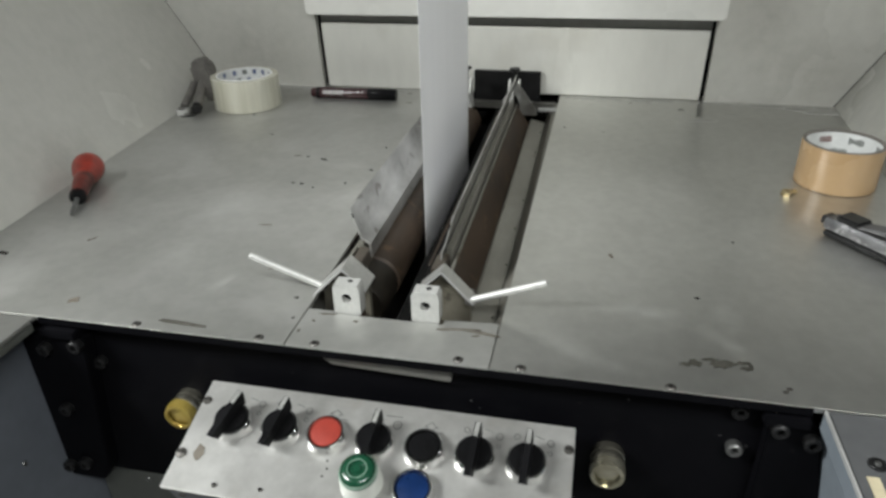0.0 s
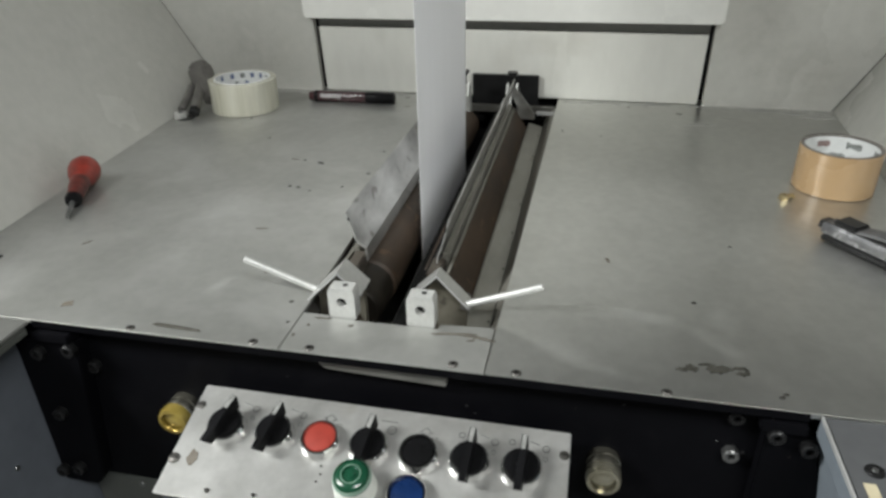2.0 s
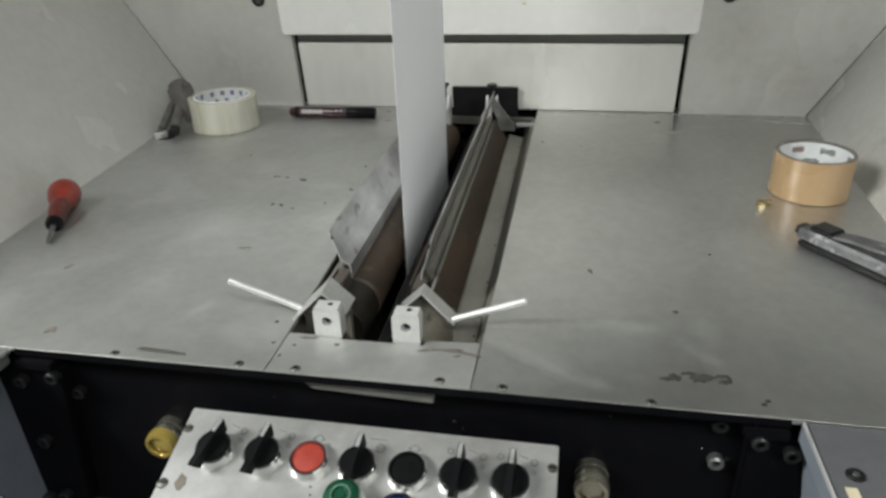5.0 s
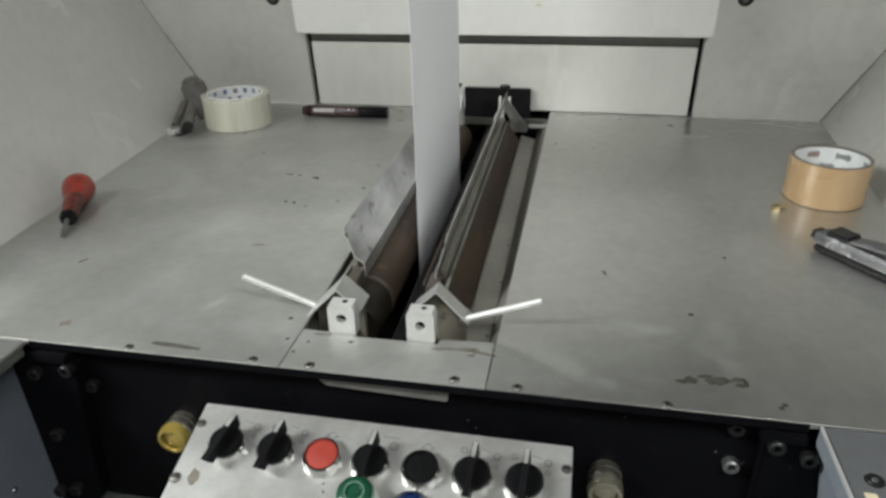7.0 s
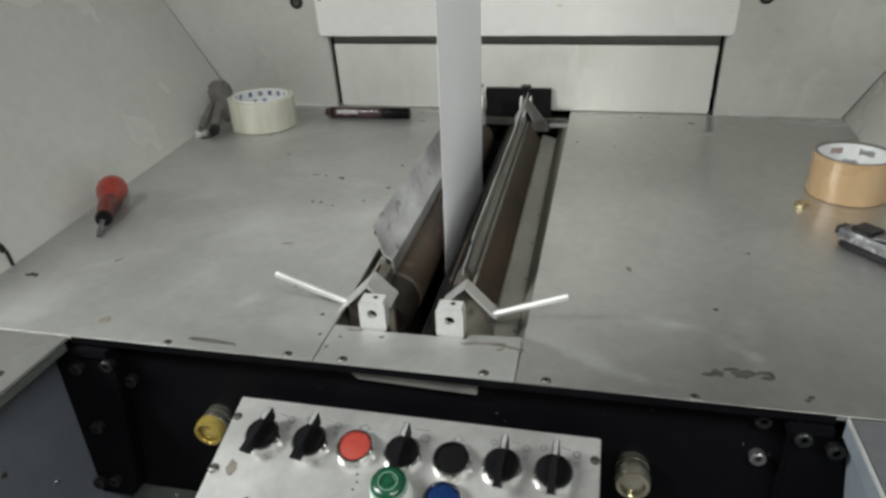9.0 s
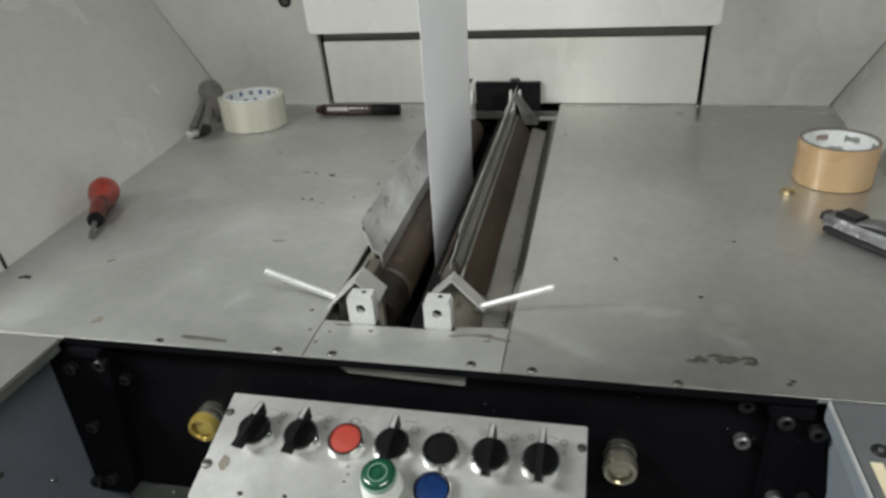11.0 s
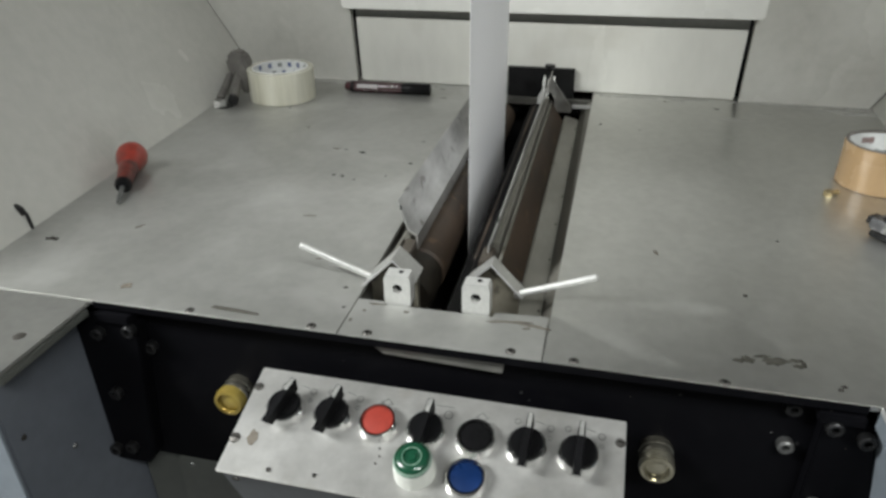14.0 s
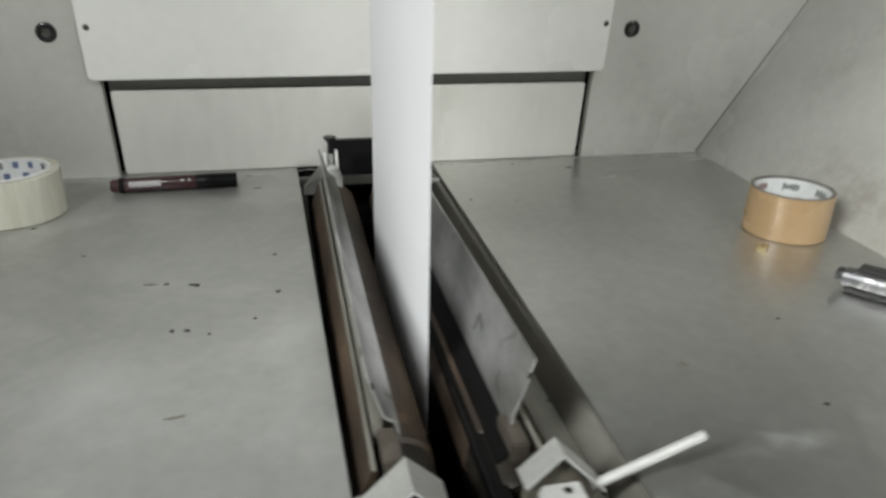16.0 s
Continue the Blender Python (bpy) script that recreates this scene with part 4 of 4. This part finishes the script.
# ---- loose things on the table ----
def tape_roll(x, y, r, core, tape_mat, name_label, print_mats, count, seed, edge_mat):
    t = thing("tape_roll", (x, y, Z), name_label, "tape roll", "tape rolls")
    h = 0.048
    m = Matrix.Translation((x, y, Z + 0.0004))
    part("tape", lathe([(core + 0.0024, 0), (r - 0.0008, 0), (r, 0.0008), (r, h - 0.0008), (r - 0.0008, h), (core + 0.0024, h)], m, 64), tape_mat, t)
    rim = r - 0.0008 if edge_mat is CARDEDGE else core + 0.0012
    c = part("core", lathe([(core, 0), (core, h + 0.0003), (core + 0.0024, h + 0.0003), (core + 0.0024, 0)], m, 64), CARD, t, "white card core with worn print")
    part("core_rim", lathe([(core - 0.0002, h - 0.0012), (core - 0.0002, h + 0.0009), (rim, h + 0.0009), (rim, h + 0.0002)], m, 64), edge_mat, c)
    rnd = random.Random(seed)
    for row in ((0.34, 0.62, 0.88) if count > 9 else (0.22, 0.51, 0.80)):
        for k in range(count):
            a0 = 2 * math.pi * (k + 0.5 * (0.5 < row < 0.7)) / count + rnd.uniform(-0.05, 0.05)
            span = math.pi / count * rnd.uniform(0.75, 1.05)
            bm = bmesh.new()
            letters = 6 if count < 9 else 1
            for s in range(letters * 2):
                a = a0 + span * ((s // 2 + (0.0 if s % 2 == 0 else 0.82)) / letters - 0.5)
                tall = 0.0036 if letters == 1 else rnd.choice((0.0026, 0.0032, 0.0040))
                if s % 2 == 0:
                    reach = tall
                q = [bm.verts.new((x + math.cos(a) * (core - 0.0003), y + math.sin(a) * (core - 0.0003), Z + h * row + z)) for z in (-reach, reach)]
                if s % 2:
                    bm.faces.new((prev[0], q[0], q[1], prev[1]))
                prev = q
            part("print_bar", bm, print_mats[k % len(print_mats)], c)
    return t


tape_roll(0.3680, 0.4110, 0.0418, 0.0378, TAPE_TAN, "tan packing tape roll, nearly used up, standing on the table", [PRINT_DARK, PRINT_DARK, PRINT_RED, PRINT_DARK], 7, 5, CARDEDGE)
tape_roll(-0.4360, 0.5940, 0.0515, 0.0400, TAPE_CLEAR, "clear yellowish packing tape roll standing on the table", [PRINT_BLUE, PRINT_BLUE, PRINT_DARK], 15, 6, CARD)

# marker pen
PL, PR = Vector((-0.3500, 0.6470, Z + 0.0088)), Vector((-0.2080, 0.6505, Z + 0.0088))
pen = thing("marker_pen", (-0.279, 0.649, Z), "dark maroon marker pen with a black cap on the table", "pen")
pm = along(PL, PR)
part("barrel", lathe([(0, 0), (0.0062, 0.0004), (0.0074, 0.003), (0.0078, 0.010), (0.0088, 0.012), (0.0088, 0.096)], pm, 28), MAROON, pen)
part("cap", lathe([(0.0088, 0.095), (0.0091, 0.0955), (0.0091, 0.112), (0.0088, 0.139), (0.0080, 0.1412), (0, 0.1414)], pm, 28), PLASTIC, pen, "black cap")
part("end_band", lathe([(0.0090, 0.010), (0.0090, 0.016)], pm, 28), PLASTIC, pen)
def pen_patch(s0, s1, a0, a1, mat, label):
    bm = bmesh.new()
    prev = None
    for s in range(9):
        a = a0 + (a1 - a0) * s / 8
        q = [bm.verts.new((0.00895 * math.cos(a), 0.00895 * math.sin(a), z)) for z in (s0, s1)]
        if prev:
            bm.faces.new((prev[0], q[0], q[1], prev[1]))
        prev = q
    bm.transform(pm)
    part("label", bm, mat, pen, label)
# the label faces the front and slightly up
front = (pm.to_3x3().inverted() @ Vector((0, -1, 0.35)))
fa = math.atan2(front.y, front.x)
pen_patch(0.021, 0.056, fa - 0.42, fa + 0.30, LABEL, "white label patch")
pen_patch(0.078, 0.082, fa - 0.45, fa - 0.15, LABEL, "small white mark")
pen_patch(0.086, 0.089, fa - 0.45, fa - 0.15, LABEL, "small white mark")

# ball-handled screwdriver, lying tip down towards the front
TIP, BALL = Vector((-0.4395, 0.1815, Z + 0.003)), Vector((-0.4795, 0.2690, Z + 0.0181))
sd = thing("screwdriver", (-0.465, 0.22, Z), "stubby screwdriver with a red ball handle on the table", "screwdriver")
sm = along(TIP, BALL)
n = (BALL - TIP).length
part("shaft", lathe([(0, 0), (0.0016, 0.0), (0.0026, 0.006), (0.0028, 0.034)], sm, 16), BOLT, sd, "steel shaft")
part("ferrule", lathe([(0.0028, 0.030), (0.0074, 0.031), (0.0090, 0.0345), (0.0091, 0.039), (0.0080, 0.040)], sm, 24), PLASTIC, sd, "black worn neck end")
part("neck", lathe([(0.0070, 0.034), (0.0086, 0.040), (0.0088, 0.050), (0.0100, 0.058), (0.0105, 0.068), (0.0110, n - 0.018)], sm, 24), SDDARK, sd, "dark red neck")
part("handle", lathe([(0.0095, n - 0.026), (0.0118, n - 0.020), (0.0158, n - 0.010), (0.0176, n - 0.001), (0.0175, n + 0.005), (0.0155, n + 0.0110), (0.0113, n + 0.0150), (0.006, n + 0.0168), (0, n + 0.0173)], sm, 32), SDRED, sd, "glossy red ball handle")

# brass fitting
fit_at = (0.3090, 0.3670)
brass = thing("brass_fitting", (*fit_at, Z), "tiny brass fitting lying by the tan tape", "fitting")
part("nut", lathe([(0.0022, 0), (0.0052, 0), (0.0055, 0.001), (0.0055, 0.0045), (0.0050, 0.0055), (0.0022, 0.0055)], pose(fit_at[0], fit_at[1], Z), 6), BRASS, brass)
part("stem", rod((fit_at[0] + 0.004, fit_at[1] + 0.002, Z + 0.003), (fit_at[0] + 0.011, fit_at[1] + 0.005, Z + 0.003), 0.0026, 12), BRASS, brass)

# long metal hand tool with a folded channel body
A, B = Vector((0.3300, 0.2820, Z)), Vector((0.4120, 0.1740, Z))
tool = thing("hand_stapler", A, "scratched grey metal hand stapler lying on the table", "stapler")
tl = (B - A).length
tm = Matrix.Translation(A) @ pose(0, 0, 0, 0, 0, math.degrees(math.atan2(B.y - A.y, B.x - A.x)))
def tool_part(name, bm, mat, label=""):
    bm.transform(tm)
    return part(name, bm, mat, tool, label)
tool_part("base", prism([(-0.012, 0.001), (0.012, 0.001), (0.013, 0.004), (0.012, 0.007), (-0.012, 0.007), (-0.013, 0.004)], "x", 0.003, tl, 0.001), OXIDE, "dark base")
tool_part("channel", prism([(-0.0115, 0.0075), (0.0115, 0.0075), (0.0115, 0.014), (0.0095, 0.018), (-0.0095, 0.018), (-0.0115, 0.014)], "x", 0.0, tl, 0.0012), GALV, "scratched grey metal channel")
tool_part("top_plate", prism([(0.006, 0.0184), (0.028, 0.0205), (0.05, 0.0255), (tl, 0.034), (tl, 0.030), (0.05, 0.0215), (0.03, 0.0184)], "y", -0.0085, 0.0085, 0.0008), GALV, "bent top plate")
tool_part("head", box(0.010, 0.034, -0.0105, 0.0105, 0.0184, 0.0245, 0.002), OXIDE, "black head")
tool_part("nose", prism([(-0.0085, 0.010), (0.0085, 0.010), (0.006, 0.0175), (-0.006, 0.0175)], "x", -0.006, 0.001, 0.001), OXIDE)

# clamp tool leaning in the corner
DX, DY = 0.020, -0.047  # the clamp stands this far from the corner
def moved(bm):
    bm.transform(Matrix.Translation((DX, 0, 0)))
    return bm


CL = Vector((-0.500, 0.590 + DY, Z))
clamp = thing("pipe_clamp_tool", CL, "grey jointed metal tool leaning in the corner", "tool")
part("jaw", moved(prism([(-0.546, Z + 0.018), (-0.521, Z + 0.014), (-0.512, Z + 0.046), (-0.520, Z + 0.066), (-0.538, Z + 0.070), (-0.553, Z + 0.056)], "y", 0.644 + DY, 0.666 + DY, 0.0045)), TOOLGREY, clamp)
part("arm", moved(prism([(-0.515, Z + 0.004), (-0.505, Z + 0.012), (-0.502, Z + 0.046), (-0.510, Z + 0.064), (-0.523, Z + 0.058), (-0.524, Z + 0.020)], "y", 0.624 + DY, 0.6435 + DY, 0.0035)), TOOLGREY, clamp)
part("leg", moved(rod((-0.527, 0.638 + DY, Z + 0.034), (-0.510, 0.578 + DY, Z + 0.0085), 0.0075, 18, 0.001)), TOOLGREY, clamp)
part("leg_end", moved(lathe([(0, 0.0), (0.008, 0.0), (0.0088, 0.001), (0.0088, 0.008), (0, 0.008)], along((-0.5095, 0.577 + DY, Z + 0.0088), (-0.5150, 0.596 + DY, Z + 0.0165)), 6)), OXIDE, clamp)
part("leg", moved(rod((-0.546, 0.644 + DY, Z + 0.030), (-0.537, 0.590 + DY, Z + 0.009), 0.006, 18, 0.001)), TOOLGREY, clamp)
nutb = thing("hex_nut", (-0.5120, 0.5290, Z), "steel hexagon nut lying in the corner", "nut")
part("body", lathe([(0.0055, 0), (0.0098, 0), (0.0104, 0.001), (0.0104, 0.0085), (0.0096, 0.0095), (0.0055, 0.0095)], pose(-0.5120, 0.5290, Z), 6), ALU, nutb)
part("washer", lathe([(0.0055, 0), (0.0055, 0.0012), (0.013, 0.0012), (0.013, 0)], pose(-0.5045, 0.5310, Z + 0.0001), 20), OXIDE, nutb)

# small black catch at the foot of the sloping wall
catch = thing("wall_catch", (-0.489, 0.115, Z), "small black catch at the wall's foot", "catch")
part("stem", rod((-0.4885, 0.113, Z), (-0.494, 0.116, Z + 0.016), 0.0018, 12), OXIDE, catch)
part("wing", prism([(-0.507, Z + 0.018), (-0.498, Z + 0.012), (-0.492, Z + 0.016), (-0.494, Z + 0.023), (-0.502, Z + 0.026)], "y", 0.112, 0.116, 0.001), OXIDE, catch)

# ---- screws, stains and chips in the table ----
def table_screw(x, y):
    s = thing("table_screw", (x, y, Z), "dirty countersunk screw in the table's edge", "screw", "table screws")
    part("head", lathe([(0, 0.0009), (0.0030, 0.0009), (0.0036, 0.0002), (0.0040, 0)], pose(x, y, Z), 20), SCREW, s)
    part("drive", lathe([(0, 0.0012), (0.0014, 0.0012), (0.0014, 0.0008)], pose(x, y, Z), 6), SLOTBLACK, s)


for x, y in ((-0.2520, 0.0145), (-0.146, 0.0155), (-0.100, 0.0160), (0.0118, 0.0170), (0.0582, 0.0155), (0.1620, 0.0140)):
    table_screw(x, y)
FLAKES = [  # x, y, half length, half width, turn in degrees, material
    (-0.232, 0.386, 0.0050, 0.0020, -12, 0), (-0.241, 0.309, 0.0022, 0.0016, 10, 0), (-0.230, 0.308, 0.0026, 0.0016, -5, 0), (-0.162, 0.362, 0.0022, 0.0016, 0, 0),
    (-0.256, 0.392, 0.0020, 0.0012, 0, 0), (-0.270, 0.393, 0.0060, 0.0013, -5, 2), (-0.455, 0.099, 0.0055, 0.0028, 12, 0), (-0.449, 0.098, 0.0025, 0.0022, 12, 0),
    (-0.3275, 0.0365, 0.0050, 0.0040, 25, 2), (0.241, 0.0265, 0.0020, 0.0016, 30, 0), (0.2375, 0.0225, 0.0022, 0.0016, 30, 0), (-0.180, 0.318, 0.0016, 0.0012, 0, 0),
    (-0.213, 0.300, 0.0014, 0.0010, 0, 0), (-0.225, 0.200, 0.0060, 0.0012, 8, 2), (-0.139, 0.075, 0.0022, 0.0014, 40, 0), (-0.130, 0.046, 0.0014, 0.0010, 40, 0),
    (0.122, 0.195, 0.0016, 0.0042, 20, 2), (0.236, 0.242, 0.0018, 0.0013, 0, 0), (0.226, 0.665, 0.0040, 0.0018, 0, 0), (0.060, 0.560, 0.0016, 0.0014, 0, 0),
    (0.153, 0.690, 0.0022, 0.0014, 0, 2), (0.192, 0.134, 0.0020, 0.0014, 0, 0), (-0.165, 0.440, 0.0014, 0.0012, 0, 0), (-0.338, 0.465, 0.0022, 0.0018, 0, 2),
    (-0.404, 0.545, 0.0020, 0.0014, 0, 0), (-0.198, 0.690, 0.0040, 0.0016, 0, 2), (-0.186, 0.640, 0.0050, 0.0016, 20, 2), (-0.385, 0.140, 0.0050, 0.0012, 60, 2), (-0.180, 0.118, 0.004, 0.0009, 30, 2)]
for k, (x, y, a, b, turn, kind) in enumerate(FLAKES):
    solo("paint_chip" if kind == 0 else "stain", blob(x, y, a, b, Z, radians(turn), 100 + k), CHIP if kind == 0 else TAN,
         "small dark chip in the table's surface" if kind == 0 else "faint brown stain on the table", "chip" if kind == 0 else "stain", "table chips" if kind == 0 else "table stains", at=(x, y, Z))
SMEAR = material("pale_sealant", (0.46, 0.455, 0.43), (0.36, 0.355, 0.335), 0.6, 0, 60, 300, 0.3)
for k, (x, y, a, b, turn) in enumerate(((0.418, 0.676, 0.022, 0.0055, 4), (0.392, 0.690, 0.018, 0.0045, -8), (0.345, 0.700, 0.030, 0.0035, 3), (0.250, 0.618, 0.018, 0.0030, 5), (0.100, 0.703, 0.022, 0.0030, 2),
                                        (0.185, 0.706, 0.026, 0.0028, 2), (-0.190, 0.700, 0.020, 0.0040, 3), (-0.400, 0.694, 0.026, 0.0035, 2), (-0.330, 0.700, 0.022, 0.0030, 2), (0.300, 0.650, 0.016, 0.0025, 0),
                                        (0.268, 0.706, 0.020, 0.0030, -2), (0.430, 0.702, 0.012, 0.0040, 6))):
    solo("sealant_smear", blob(x, y, a, b, Z, radians(turn), 500 + k, 22, 0.45), SMEAR, "pale smear of old sealant along the table's back", "smear", "sealant smears", at=(x, y, Z))
rnd = random.Random(23)
crumbs = []
for k in range(70):
    x = rnd.choice((rnd.uniform(0.05, 0.44), rnd.uniform(0.05, 0.44), rnd.uniform(-0.50, -0.10)))
    crumbs.append(blob(x, 0.7085 - abs(rnd.gauss(0, 0.006)), rnd.uniform(0.0015, 0.007), rnd.uniform(0.0007, 0.0020), Z, rnd.uniform(-0.3, 0.3), 1200 + k, 9, 0.45))
solo("sealant_crumbs", joined(*crumbs), SMEAR, "pale crumbs of old sealant along the table's back edge", "sealant", kind="stuff", at=(0, 0.7, Z))
GRIME = material("brown_grime", (0.08, 0.072, 0.058), (0.17, 0.157, 0.132), 0.7, 0, 140, 300, 0.3)
for k, (x, y, a, b, turn) in enumerate(((0.010, 0.0545, 0.016, 0.0018, 3), (0.026, 0.0520, 0.010, 0.0022, -6), (-0.006, 0.0520, 0.005, 0.0010, 10), (-0.078, 0.0500, 0.0022, 0.0016, 0), (-0.105, 0.0560, 0.007, 0.0011, 4), (-0.112, 0.0450, 0.0014, 0.0012, 0), (-0.119, 0.0300, 0.0012, 0.0022, 0), (0.020, 0.0480, 0.0030, 0.0012, 25))):
    solo("grime_mark", blob(x, y, a, b, Z, radians(turn), 700 + k, 18, 0.45), GRIME, "brown oily grime on the slot's front plate", "grime", "grime marks", at=(x, y, Z))
# scraped rectangle and torn label
solo("scrape", prism([(-0.2378, 0.0222), (-0.2345, 0.0252), (-0.2150, 0.0246), (-0.1945, 0.0222), (-0.1930, 0.0195), (-0.2130, 0.0198), (-0.2310, 0.0205)], "z", Z, Z + 0.0004), SCRAPE, "long dark scrape mark on the table's edge", "mark", at=(-0.218, 0.02, Z))
torn = thing("torn_label", (0.197, 0.045, Z), "torn brown remains of a glued label on the table", "label")
for k, (x, y, a, b) in enumerate(((0.181, 0.0445, 0.0050, 0.0042), (0.1745, 0.042, 0.0040, 0.0022), (0.2005, 0.0465, 0.0085, 0.0052), (0.192, 0.0505, 0.0060, 0.0016), (0.2165, 0.0440, 0.0055, 0.0024), (0.2150, 0.0505, 0.0050, 0.0018), (0.2195, 0.0480, 0.0016, 0.0030))):
    part("scrap", blob(x, y, a, b, Z, 0.12, 300 + k, 16, 0.3), RESIDUE, torn)


# ---- what moves ----
def motions():
    """The web runs down through the slot at an even pace."""
    walk(web, [(t, pose(-0.0632, 0.352, 0.66 - 0.0375 * t)) for t in range(0, 17, 2)])


motions()
